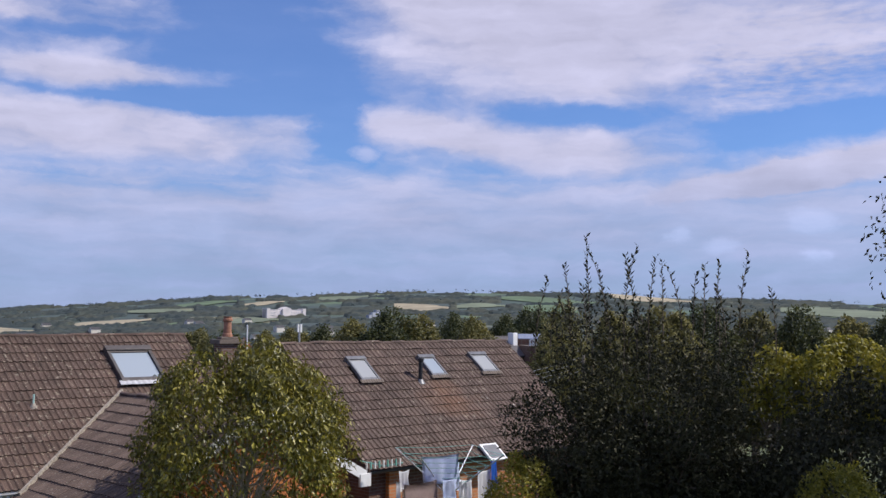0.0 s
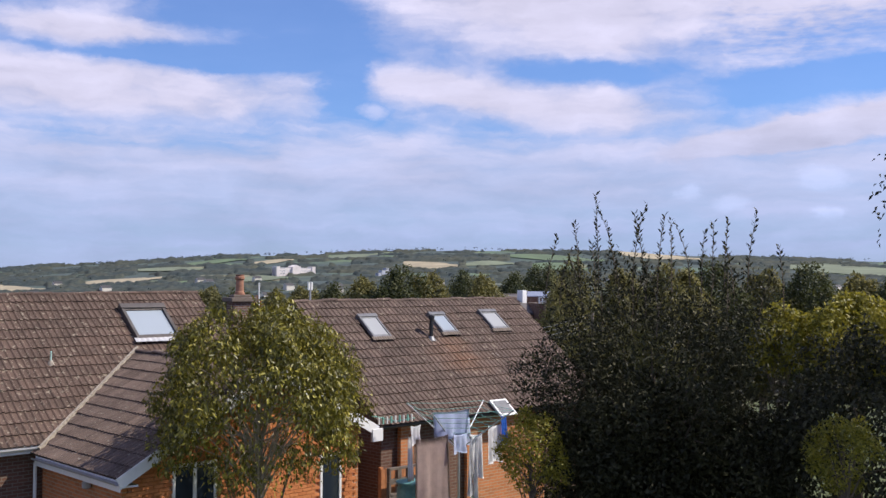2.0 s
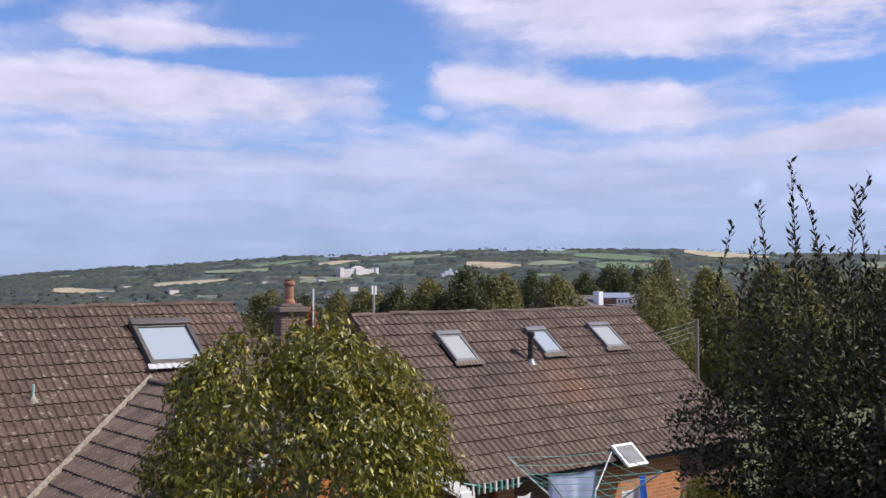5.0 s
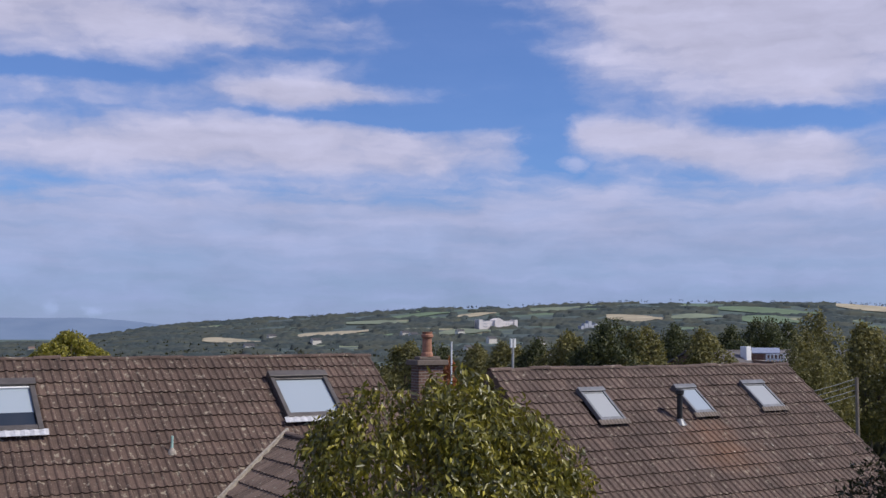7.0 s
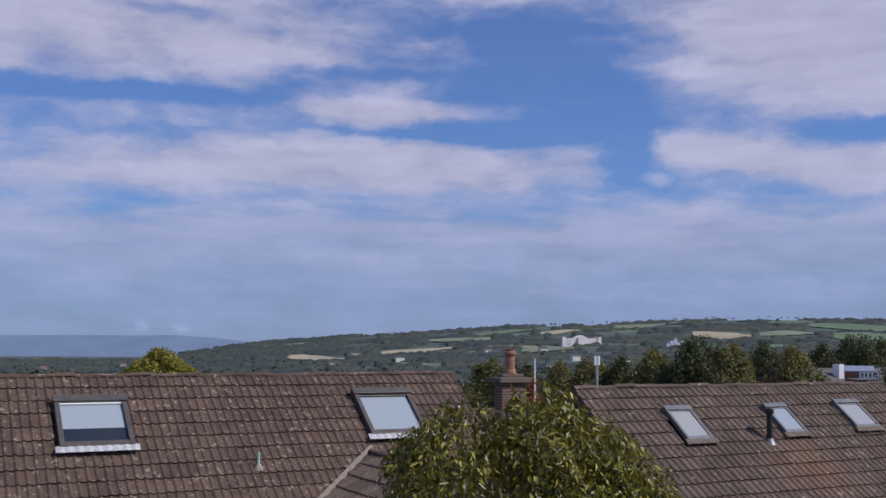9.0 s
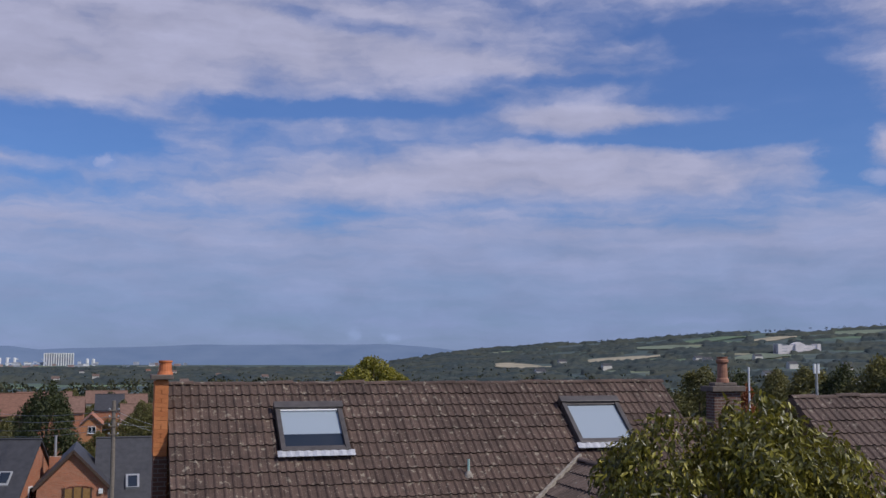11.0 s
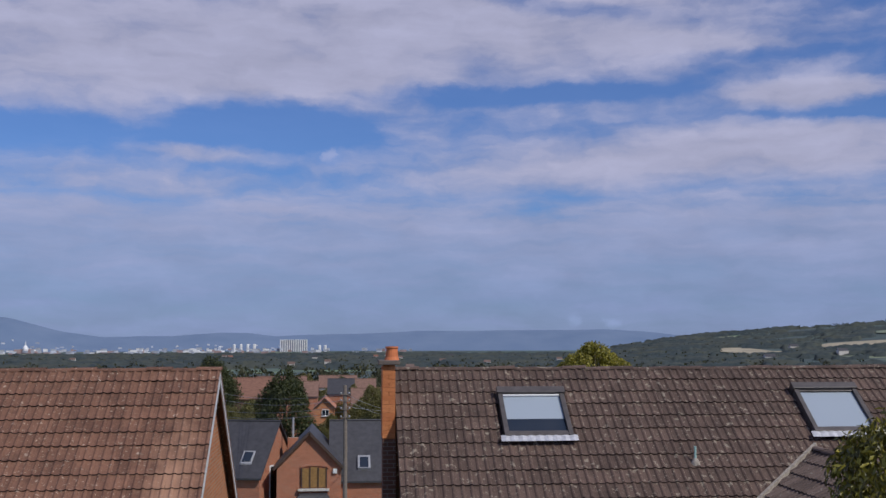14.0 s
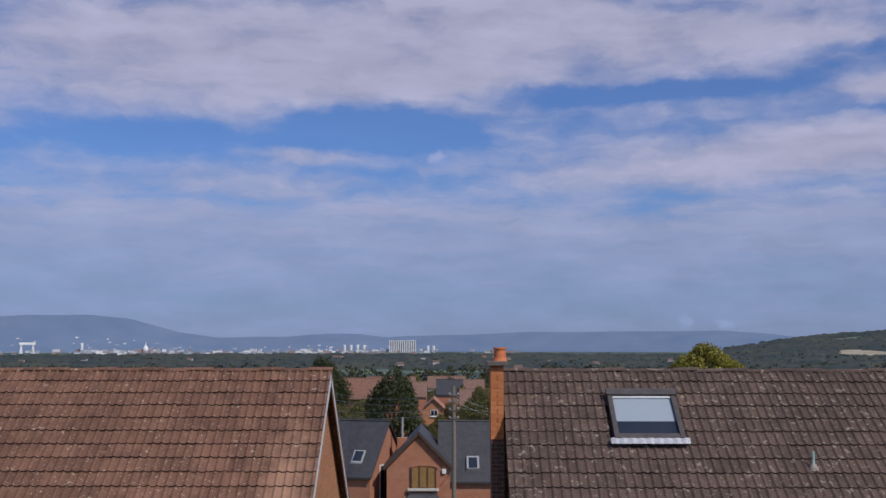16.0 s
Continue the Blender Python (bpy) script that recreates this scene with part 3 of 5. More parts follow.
def polar_sheet(name, radii, a0, a1, steps, height, mat):
    verts, faces = [], []
    for r in radii:
        for k in range(steps + 1):
            a = radians(a0 + (a1 - a0) * k / steps)
            x, y = r * math.sin(a), r * math.cos(a)
            verts.append((x, y, height(x, y)))
    w = steps + 1
    for i in range(len(radii) - 1):
        for k in range(steps):
            faces.append((i * w + k, i * w + k + 1, (i + 1) * w + k + 1, (i + 1) * w + k))
    me = mesh_of(name, verts, faces, mat)
    for p in me.polygons:
        p.use_smooth = True
    return me


land = Mat("grass_and_woodland", 0.95)
field_cells = land.n.new("ShaderNodeTexVoronoi")
field_cells.inputs["Scale"].default_value = 1.0
land.l.new(land.pos((0.0075, 0.0042, 0.0)), field_cells.inputs["Vector"])
cell_tone = land.n.new("ShaderNodeSeparateColor")
land.l.new(field_cells.outputs["Color"], cell_tone.inputs[0])
# Far greens are greyed towards blue; the haze is in the ground colour.
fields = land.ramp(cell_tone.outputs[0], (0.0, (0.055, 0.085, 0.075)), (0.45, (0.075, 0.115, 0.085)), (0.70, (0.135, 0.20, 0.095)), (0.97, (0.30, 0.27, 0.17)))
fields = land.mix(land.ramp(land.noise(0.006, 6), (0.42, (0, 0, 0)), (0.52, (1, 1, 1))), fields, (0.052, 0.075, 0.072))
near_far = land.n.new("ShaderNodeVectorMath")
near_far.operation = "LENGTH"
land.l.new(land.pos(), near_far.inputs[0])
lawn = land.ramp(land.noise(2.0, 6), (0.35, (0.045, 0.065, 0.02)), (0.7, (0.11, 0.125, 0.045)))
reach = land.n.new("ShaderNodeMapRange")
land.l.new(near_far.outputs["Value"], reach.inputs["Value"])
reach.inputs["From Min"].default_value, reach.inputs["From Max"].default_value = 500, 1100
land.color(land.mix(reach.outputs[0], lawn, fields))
radii = [0.02, 4.0] + [8 * 1.095 ** k for k in range(71)]
radii = [r for r in radii if r < 4850] + [4850]
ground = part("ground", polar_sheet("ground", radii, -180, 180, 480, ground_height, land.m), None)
tagged(ground, "green gardens and farmland rolling out to low hills", "ground", kind="structure")

# far hills beyond the water, blue by haze painted into their material
FAR = ((-60, 0.5), (-34, 0.6), (-27, 0.95), (-22, 1.2), (-19, 1.22), (-17, 1.05), (-14.5, 0.35), (-12.5, 0.08), (-9, 0.12), (-6.5, 0.3), (-5, 0.28), (-3.6, 0.1),
       (0, 0.22), (4, 0.36), (12, 0.42), (14, 0.45), (16, 0.32), (18, 0.1), (24, 0.0), (60, 0.0))


def far_height(x, y):
    r, a = math.hypot(x, y), math.degrees(math.atan2(x, y))
    top = EYE + 4700 * math.tan(radians(lerp_table(a, FAR)))
    w = max(0.0, min(1.0, (r - 4150) / 550))
    return -60 + (top + 60 + 3 * noise.noise(Vector((x, y, 3)) / 160)) * w * w * (3 - 2 * w)


haze = Mat("haze_tinted_moor", 1.0)
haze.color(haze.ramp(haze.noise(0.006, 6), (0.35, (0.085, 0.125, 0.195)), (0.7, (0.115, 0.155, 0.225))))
# Faint emission stands in for the bright air before the hills.
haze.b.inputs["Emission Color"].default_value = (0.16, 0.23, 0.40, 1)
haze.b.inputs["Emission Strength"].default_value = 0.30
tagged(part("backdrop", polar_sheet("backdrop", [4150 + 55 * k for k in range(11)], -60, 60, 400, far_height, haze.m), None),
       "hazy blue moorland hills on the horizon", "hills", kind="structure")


FIELDS = []


def drape(name, a0, a1, r0, r1, mat, label):
    """A field that lies on the hillside between two headings and two distances."""
    FIELDS.append((a0, a1, r0, r1))
    seed, verts, faces, n = len(FIELDS), [], [], 24
    for k in range(6):
        for i in range(n + 1):
            u = i / n
            a = radians(a0 + (a1 - a0) * u)
            wide = (r1 - r0) * (0.30 + 0.70 * math.sin(math.pi * min(1.0, u * 1.15 + 0.04)) ** 0.6)
            mid = (r0 + r1) / 2 + (r1 - r0) * (0.55 * (u - 0.5) * (-1) ** seed + 0.12 * math.sin(5 * u + seed))
            rad = mid + wide * (k / 5 - 0.5) + 6 * noise.noise(Vector((u * 14, k, seed)))
            x, y = rad * math.sin(a), rad * math.cos(a)
            verts.append((x, y, ground_height(x, y) + 2.2))
    for k in range(5):
        for i in range(n):
            j = k * (n + 1) + i
            faces.append((j, j + 1, j + n + 2, j + n + 1))
    ob = part(name, mesh_of(name, verts, faces, mat), None)
    return tagged(ob, label, "field", kind="structure")


STUBBLE = plain("stubble", (0.36, 0.31, 0.21), 0.95, scale=0.02)
PASTURE = plain("pasture", (0.105, 0.155, 0.085), 0.95, scale=0.015)
PALE_PASTURE = plain("pale_pasture", (0.16, 0.19, 0.125), 0.95, scale=0.015)
drape("field", 20.0, 23.1, 1900, 2200, STUBBLE, "pale golden stubble field on the hillside")
drape("field", 25.0, 28.8, 2120, 2360, STUBBLE, "long pale stubble field below the wood")
drape("field", 41.6, 44.6, 2440, 2700, STUBBLE, "tan ploughed field on the hill")
drape("field", 30.0, 33.2, 2850, 3020, PASTURE, "bright green pasture near the hilltop")
drape("field", 27.6, 31.0, 2550, 2750, PALE_PASTURE, "pale green pasture on the hillside")
drape("field", 32.6, 35.4, 2050, 2280, PALE_PASTURE, "mown lawn slope before the white hall")
drape("field", 47.4, 52.5, 2780, 3000, PASTURE, "broad green pasture high on the hill")
drape("field", 37.5, 40.2, 2950, 3150, PALE_PASTURE, "pale pasture at the hill crest")
drape("field", 53.2, 57.5, 2950, 3200, STUBBLE, "dry tan field near the hilltop")
drape("field", 33.6, 35.7, 2800, 2960, STUBBLE, "tan stubble field behind the white hall")
drape("field", 48.6, 51.6, 2400, 2700, PASTURE, "bright green pasture on the hill")
drape("field", 45.0, 47.6, 2550, 2720, PALE_PASTURE, "pale pasture with hedges on the hill")
drape("field", 62.0, 70.0, 2500, 2900, PALE_PASTURE, "pale green pasture on the far slope")


# ---- roof windows ----
def roof_window(x, down, w, h, ry, rz, frame_mat, pane, label, blind_split=0.0, apron_mat=None, flash=0.12):
    """A roof window laid in a front slope; x and down name its upper left corner."""
    t = thing("roof_window", label, "roof window", (0, 0, 0), "roof windows")
    def q(u, v, o):
        return on_slope(x + u, down + v, ry, rz, o + 0.045)
    def block(u0, u1, v0, v1, o0, o1):
        return hexa(bmesh.new(), [q(u0, v1, o0), q(u1, v1, o0), q(u1, v0, o0), q(u0, v0, o0), q(u0, v1, o1), q(u1, v1, o1), q(u1, v0, o1), q(u0, v0, o1)], 0.008)
    f = 0.085 if w > 1 else 0.055
    hi = 1.0 if w > 1 else 0.6
    lip = 0.13 if w > 1 else 0.08
    part("frame_side", block(0, f, 0.0, h, -0.02, 0.11 * hi), frame_mat, t)
    part("frame_side", block(w - f, w, 0.0, h, -0.02, 0.11 * hi), frame_mat, t)
    part("top_cover", block(-0.02, w + 0.02, -0.03, lip, -0.02, 0.145 * hi), frame_mat, t)
    part("frame_bottom", block(f, w - f, h - lip * 0.7, h, -0.02, 0.10 * hi), frame_mat, t)
    inner = part("sash", block(f, w - f, lip, lip + 0.035, 0.02, 0.09 * hi), WHITE if blind_split else frame_mat, t)
    part("sash_rail", block(f, w - f, h - lip * 0.7 - 0.035, h - lip * 0.7, 0.02, 0.085 * hi), frame_mat, t)
    v0, v1 = lip + 0.035, h - lip * 0.7 - 0.035
    if blind_split:
        vm = v0 + (v1 - v0) * blind_split
        part("pane", block(f, w - f, v0, vm, 0.03, 0.055), pane, t, "pane with a pale blind drawn behind it")
        part("pane", block(f, w - f, vm, v1, 0.03, 0.054), DARK_GLASS, t, "dark uncovered strip of glass")
    else:
        part("pane", block(f, w - f, v0, v1, 0.02, 0.035 + 0.02 * hi), pane, t)
    n = 9
    apron = bmesh.new()
    vs = []
    for r, (v, o) in enumerate(((h - 0.01, 0.085), (h + flash * 0.5, 0.078), (h + flash, 0.072))):
        vs.append([apron.verts.new(q(-0.07 + (w + 0.14) * k / (2 * n), v + (0.012 if k % 2 and r == 2 else 0), o - (0.03 if hi < 1 else 0.0) + (0.012 if k % 2 else 0.0))) for k in range(2 * n + 1)])
    for a, b in zip(vs, vs[1:]):
        for k in range(2 * n):
            apron.faces.new((a[k], a[k + 1], b[k + 1], b[k]))
    part("lead_apron", apron, apron_mat or LEAD, t, "crumpled lead apron")
    return t


def gable_wall(x0, x1, y_mid, half, z0, apex, tan, mat_name):
    """Outline of a gable, in (y, z)."""
    return [(y_mid - half, z0), (y_mid + half, z0), (y_mid + half, apex - half * tan), (y_mid, apex), (y_mid - half, apex - half * tan)]


def chalet(name, label, x0, x1, ry, rz, run, wall_mat, tiles, inset=0.28, verge=SOFFIT, cap=None, first=lambda c, r: True, barge=True, seed=1, holes=()):
    """A storey-and-a-half house whose ridge runs along x: body, both slopes, tiles, ridge and barge boards."""
    h = thing(name, label, "house")
    half = run * COS - 0.30
    w0, w1 = x0 + inset, x1 - inset
    outline = gable_wall(w0, w1, ry, half, -0.2, rz - 0.16, TAN, None)
    part("wall", prism(outline, lambda u, z: (w0, u, z), lambda u, z: (w1, u, z)), wall_mat, h)
    slab(h, "roof_deck", x0 + 0.02, x1 - 0.02, ry, rz - 0.045, run - 0.03, 0.05, SOFFIT)
    slab(h, "roof_back", x0, x1, ry, rz, run, 0.08, tiles[1], back=True)
    cols, rows = int((x1 - x0) / 0.30), int(run / 0.335) + 1
    gauge = run / rows
    cover = (x1 - x0) / cols
    tile_roof(h, (x1, ry, rz), FRONT, OUT, cols, rows, cover, gauge, tiles, near=first, seed=seed,
              keep=lambda p: not any(a < p.x < b and rz - d * SIN < p.z < rz - c * SIN for a, b, c, d in holes))
    ridge_tiles(h, (x0 - 0.01, ry, rz - 0.02), (x1 + 0.01, ry, rz - 0.02), cap or tiles[0])
    for x in (x0 + 0.012, x1 - 0.012):
        for s in (-1, 1):
            a, b = (x, ry, rz - 0.11), (x, ry + s * run * COS, rz - 0.11 - run * SIN)
            if barge:
                part("barge_board", bar(a, b, 0.022, 0.19), verge, h)
    return h, gauge, cover


def gutter(parent, a, b, mat=GREY_PLASTIC):
    """A half-round gutter from a to b."""
    a, b = Vector(a), Vector(b)
    d = (b - a).normalized()
    s = d.cross(Vector((0, 0, 1)))
    bm = bmesh.new()
    rings = []
    for p in (a, b):
        for r in (0.058, 0.052):
            rings.append([bm.verts.new(p + s * (r * math.cos(math.pi * k / 6)) + Vector((0, 0, -r * math.sin(math.pi * k / 6)))) for k in range(7)])
    for i, j in ((0, 2), (1, 3), (0, 1), (2, 3)):
        for k in range(6):
            bm.faces.new((rings[i][k], rings[i][k + 1], rings[j][k + 1], rings[j][k]))
    return part("gutter", bm, mat, parent)


RUN = 4.95
# the grey-brown house in the middle of the view
house, _, _ = chalet("house", "chalet house with a lichened grey-brown tiled roof", 0.94, 10.99, 20.0, 5.615, RUN, WALL_BROWN, TILE_GREY, seed=2, holes=((2.9, 3.95, 0.85, 1.85), (8.5, 9.55, 0.8, 1.85)))
gutter(house, (0.94, 20 - RUN * COS - 0.03, 5.615 - RUN * SIN - 0.03), (5.2, 20 - RUN * COS - 0.03, 5.615 - RUN * SIN - 0.03), WHITE)
part("downpipe", tube([(4.98, 16.08, 2.42), (5.02, 16.15, 2.28), (5.02, 16.3, 2.1), (5.02, 16.3, 0)], 0.038), WHITE, house)
part("fascia", box(0.98, 5.3, 16.17, 16.195, 2.35, 2.55), WHITE, house)
roof_window(2.80, 0.75, 1.22, 1.20, 20.0, 5.615, FRAME, BLIND, "dark framed roof window, blind drawn most of the way down", 0.64)
roof_window(8.42, 0.68, 1.22, 1.24, 20.0, 5.615, FRAME, BLIND, "dark grey framed roof window with its pale blind drawn", 0.0)

# slim orange chimney on its gable
stack = thing("chimney", "slim orange brick chimney with a terracotta pot on a house gable", "chimney")
part("core", box(0.715, 0.915, 19.04, 19.6, 4.4, 5.72), BRICK, stack)
# Brown brickwork stands in for the shade on the chimney below the roofline.
part("breast", box(0.70, 0.93, 19.02, 19.6, -0.1, 4.4), WALL_BROWN, stack, "brick chimney breast, coloured dark brown for the shade on it")
for k in range(17):
    z = 4.42 + 0.075 * k
    cuts = ((0.69, 0.92),) if k % 2 else ((0.69, 0.80), (0.81, 0.92))
    for u0, u1 in cuts:
        part("brick", box(u0, u1, 19.00 + random.uniform(-0.003, 0.003), 19.045, z, z + 0.0715), BRICK, stack)
    for v0, v1 in (((19.06, 19.27), (19.28, 19.5), (19.51, 19.6)) if k % 2 else ((19.06, 19.16), (19.17, 19.38), (19.39, 19.6))):
        part("brick", box(0.69 + random.uniform(-0.003, 0.003), 0.72, v0, v1, z, z + 0.0715), BRICK, stack)
part("cap", box(0.62, 1.0, 18.93, 19.66, 5.72, 5.80, 0.015), STONE, stack)
part("pot", lathe(((0.14, 0.0), (0.13, 0.03), (0.115, 0.06), (0.105, 0.20), (0.12, 0.215), (0.12, 0.245), (0.085, 0.245)), (0.87, 19.3, 5.80)), TERRACOTTA, stack)

# small pipe through the tiles
vent = thing("vent_pipe", "pale green pipe stub with a lead collar on the tiles", "vent")
vp = on_slope(6.06, 2.54, 20.0, 5.615, 0.03)
part("pipe", tube([vp, vp + Vector((0, 0, 0.27))], 0.022), VERDIGRIS, vent)
part("collar", lathe(((0.09, -0.05), (0.06, 0.02), (0.03, 0.07)), vp), RIDGE_STUFF, vent)

# the red-brown house beside it
neighbour, _, _ = chalet("house", "chalet house with a red-brown tiled roof speckled with lichen", -11.3, -2.27, 20.0, 5.63, RUN, WALL_ORANGE, TILE_RED, inset=0.16, seed=4, verge=WHITE)

# the brown house to the other side
MR = 4.4
house_m, _, _ = chalet("house", "chalet house with a brown tiled roof and three roof windows", 11.34, 19.55, 16.0, 5.45, MR, WALL_BROWN, TILE_MAUVE, seed=6, holes=((12.98, 13.5, 0.8, 1.5), (15.45, 15.95, 0.8, 1.45), (17.46, 18.05, 0.75, 1.4)))
gutter(house_m, (11.34, 16 - MR * COS - 0.03, 5.45 - MR * SIN - 0.03), (19.55, 16 - MR * COS - 0.03, 5.45 - MR * SIN - 0.03), BLACK_PLASTIC)
part("brick_pier", box(12.1, 12.5, 12.72, 12.84, 0, 2.6), WALL_ORANGE, house_m)
part("brick_panel", box(14.3, 17.2, 12.74, 12.84, 0, 2.75), WALL_ORANGE, house_m)
roof_window(12.94, 0.72, 0.60, 0.84, 16.0, 5.45, FRAME_MID, WHITE_BLIND, "grey framed narrow roof window with a white blind", flash=0.1, apron_mat=STONE)
roof_window(15.42, 0.72, 0.56, 0.78, 16.0, 5.45, FRAME_MID, BLIND, "grey framed narrow roof window behind a soil pipe", flash=0.1, apron_mat=STONE)
roof_window(17.42, 0.66, 0.66, 0.78, 16.0, 5.45, FRAME_MID, WHITE_BLIND, "grey framed narrow roof window reflecting the sky", flash=0.1, apron_mat=STONE)
soil = thing("soil_pipe", "black plastic soil pipe with a cowl standing on brown tiles", "pipe")
sp = on_slope(14.92, 1.62, 16.0, 5.45, 0.02)
part("pipe", tube([sp, sp + Vector((0, 0, 0.52))], 0.055, seg=12), BLACK_PLASTIC, soil)
part("cowl", lathe(((0.06, 0.0), (0.085, 0.02), (0.085, 0.09), (0.05, 0.12)), sp + Vector((0, 0, 0.50))), BLACK_PLASTIC, soil)
part("slate_collar", lathe(((0.14, -0.07), (0.09, 0.0), (0.06, 0.05)), sp), FRAME_MID, soil)

# low gabled wing in front of the grey-brown house
wing = thing("house_wing", "single-storey orange brick wing with white barge boards and flat tiles", "house")
WT = 0.546
WS = math.atan(WT)
WC, WSN = math.cos(WS), math.sin(WS)
WX, WZ, WY = 8.3, 4.21, 12.3
part("wall_core", prism([(5.26, -0.1), (10.66, -0.1), (10.66, 2.80), (WX, WZ - 0.16), (5.26, 2.44)], lambda u, z: (u, WY + 0.36, z), lambda u, z: (u, 18.0, z)), WALL_ORANGE, wing)


def in_wing(u, z):
    if not (5.2 < u < 10.7) or z > min(WZ - 0.2 - (WX - u) * WT, WZ - 0.2 - (u - WX) * WT):
        return False
    return not (6.14 < u < 7.16 and 1.2 < z < 2.45) and not (9.68 < u < 10.3 and z < 2.25)


def wing_deck(name, s, length, mat, parent):
    pts = []
    for o in (-0.06, -0.01):
        for d, y in ((0, WY), (0, 18.3), (length, 18.3), (length, WY)):
            pts.append((WX + s * (d * WC + o * WSN), y, WZ - d * WSN + o * WC))
    part(name, hexa(bmesh.new(), pts), mat, parent)


wing_deck("roof_deck", -1, 3.86, SOFFIT, wing)
wing_deck("roof_slope", 1, 3.05, TILE_FLAT[1], wing)
tile_roof(wing, (WX, WY + 0.02, WZ), (-WC, 0, -WSN), (-WSN, 0, WC), 20, 11, 0.30, 0.352, TILE_FLAT,
          keep=lambda p: p.z > 5.45 - TAN * (20 - p.y), seed=8)
ridge_tiles(wing, (WX, WY - 0.02, WZ + 0.01), (WX, 18.2, WZ + 0.01), TILE_FLAT[0])
part("barge_board", bar((WX, WY - 0.015, WZ - 0.07), (WX - 3.9 * WC, WY - 0.015, WZ - 0.07 - 3.9 * WSN), 0.025, 0.22), WHITE, wing, "white plastic barge board")
part("barge_board", bar((WX, WY - 0.015, WZ - 0.07), (WX + 3.1 * WC, WY - 0.015, WZ - 0.07 - 3.1 * WSN), 0.025, 0.22), WHITE, wing, "white plastic barge board")
part("barge_end", box(10.86, 11.16, WY - 0.05, WY + 0.02, 2.42, 2.70, 0.01), WHITE, wing)
part("soffit", box(4.92, 5.3, WY + 0.05, 16.0, 2.17, 2.21), WHITE, wing)
part("fascia", box(4.90, 4.925, WY, 16.0, 2.12, 2.32), WHITE, wing)
gutter(wing, (4.85, WY - 0.02, 2.30), (4.85, 16.0, 2.30), GREY_PLASTIC)
part("valley_strip", bar((WX + 0.05, 18.26, 4.29), (4.95, 15.95, 2.45), 0.055, 0.10), RIDGE_STUFF, wing, "pale mortar strip along the roof valley")
part("side_wall", box(5.14, 5.24, WY + 0.36, 16.2, -0.1, 2.2), WALL_ORANGE, wing)
part("side_wall", box(10.67, 10.78, WY + 0.36, 16.2, -0.1, 2.8), WALL_ORANGE, wing)


def casement(name, x0, x1, z0, z1, y, parent_label, lights=2, mat=WHITE):
    w = thing(name, parent_label, "window", (0, 0, 0), "", "")
    f = 0.06
    for a, b in ((x0, x0 + f), (x1 - f, x1)):
        part("frame_side", box(a, b, y - 0.03, y + 0.06, z0, z1, 0.006), mat, w)
    for a, b in ((z0, z0 + f), (z1 - f, z1)):
        part("frame_rail", box(x0 + f, x1 - f, y - 0.03, y + 0.06, a, b, 0.006), mat, w)
    part("sill", box(x0 - 0.05, x1 + 0.05, y - 0.10, y + 0.05, z0 - 0.05, z0 - 0.002, 0.008), mat, w)
    step = (x1 - x0) / lights
    for k in range(lights):
        part("pane", box(x0 + k * step + f * 0.6, x0 + (k + 1) * step - f * 0.6, y + 0.0, y + 0.02, z0 + f, z1 - f), DARK_GLASS, w)
        if k:
            part("mullion", box(x0 + k * step - f * 0.6, x0 + k * step + f * 0.6, y - 0.025, y + 0.05, z0 + f, z1 - f), mat, w)
    return w


casement("window", 6.16, 7.14, 1.28, 2.42, WY + 0.34, "white framed kitchen window in an orange brick gable")
casement("glazed_door", 9.70, 10.28, 0.15, 2.22, WY + 0.34, "white framed glazed door in an orange brick wall", 1)
flood = thing("flood_light", "grey security lamp under the gutter of a brick wing", "lamp", (5.05, 13.95, 2.02))
part("lamp_head", lathe(((0.03, -0.1), (0.085, -0.07), (0.09, 0.03), (0.04, 0.07)), (0, 0, 0)), GREY_PLASTIC, flood)
part("bracket", bar((0, 0, 0.05), (0.08, 0, 0.12), 0.03, 0.03), GREY_PLASTIC, flood)

# house behind, of which the chimney and some roof show
behind, _, _ = chalet("house", "brick house with a dull tiled roof behind the others", 12.9, 20.6, 27.5, 4.3, 4.6, WALL_RED, TILE_GREY, seed=12, first=lambda c, r: r < 8)
big = thing("chimney", "squat dark chimney stack with a tall weathered clay pot", "chimney")
part("chimney_shaft", box(14.72, 15.5, 24.0, 24.4, 2.0, 5.22, 0.02), coursed("sooty_brickwork", (0.15, 0.075, 0.055), (0.25, 0.22, 0.19)), big)
part("corbel", box(14.62, 15.6, 23.9, 24.5, 5.22, 5.36, 0.02), STONE, big)
part("flaunching", box(14.78, 15.44, 24.05, 24.35, 5.36, 5.45, 0.03), STONE, big)
part("pot", lathe(((0.17, 0.0), (0.16, 0.08), (0.135, 0.12), (0.125, 0.48), (0.165, 0.52), (0.165, 0.58), (0.13, 0.60), (0.15, 0.66), (0.10, 0.66)), (15.1, 24.2, 5.45)), OLD_TERRACOTTA, big)
post = thing("mast", "thin white pole behind a chimney", "pole")
part("pole", tube([(17.07, 26.0, 3.4), (17.07, 26.0, 5.82)], 0.025), WHITE, post)
aerial = thing("phone_mast", "slim mobile phone mast with two white panel antennas", "mast", (29.7, 40, 0))
part("pole", tube([(0, 0, -1.5), (0, 0, 5.7)], 0.06), GREY_PLASTIC, aerial)
for dx in (-0.14, 0.14):
    part("antenna", box(dx * 0.7 - 0.045, dx * 0.7 + 0.045, -0.05, 0.05, 5.32, 5.75, 0.015), WHITE, aerial)

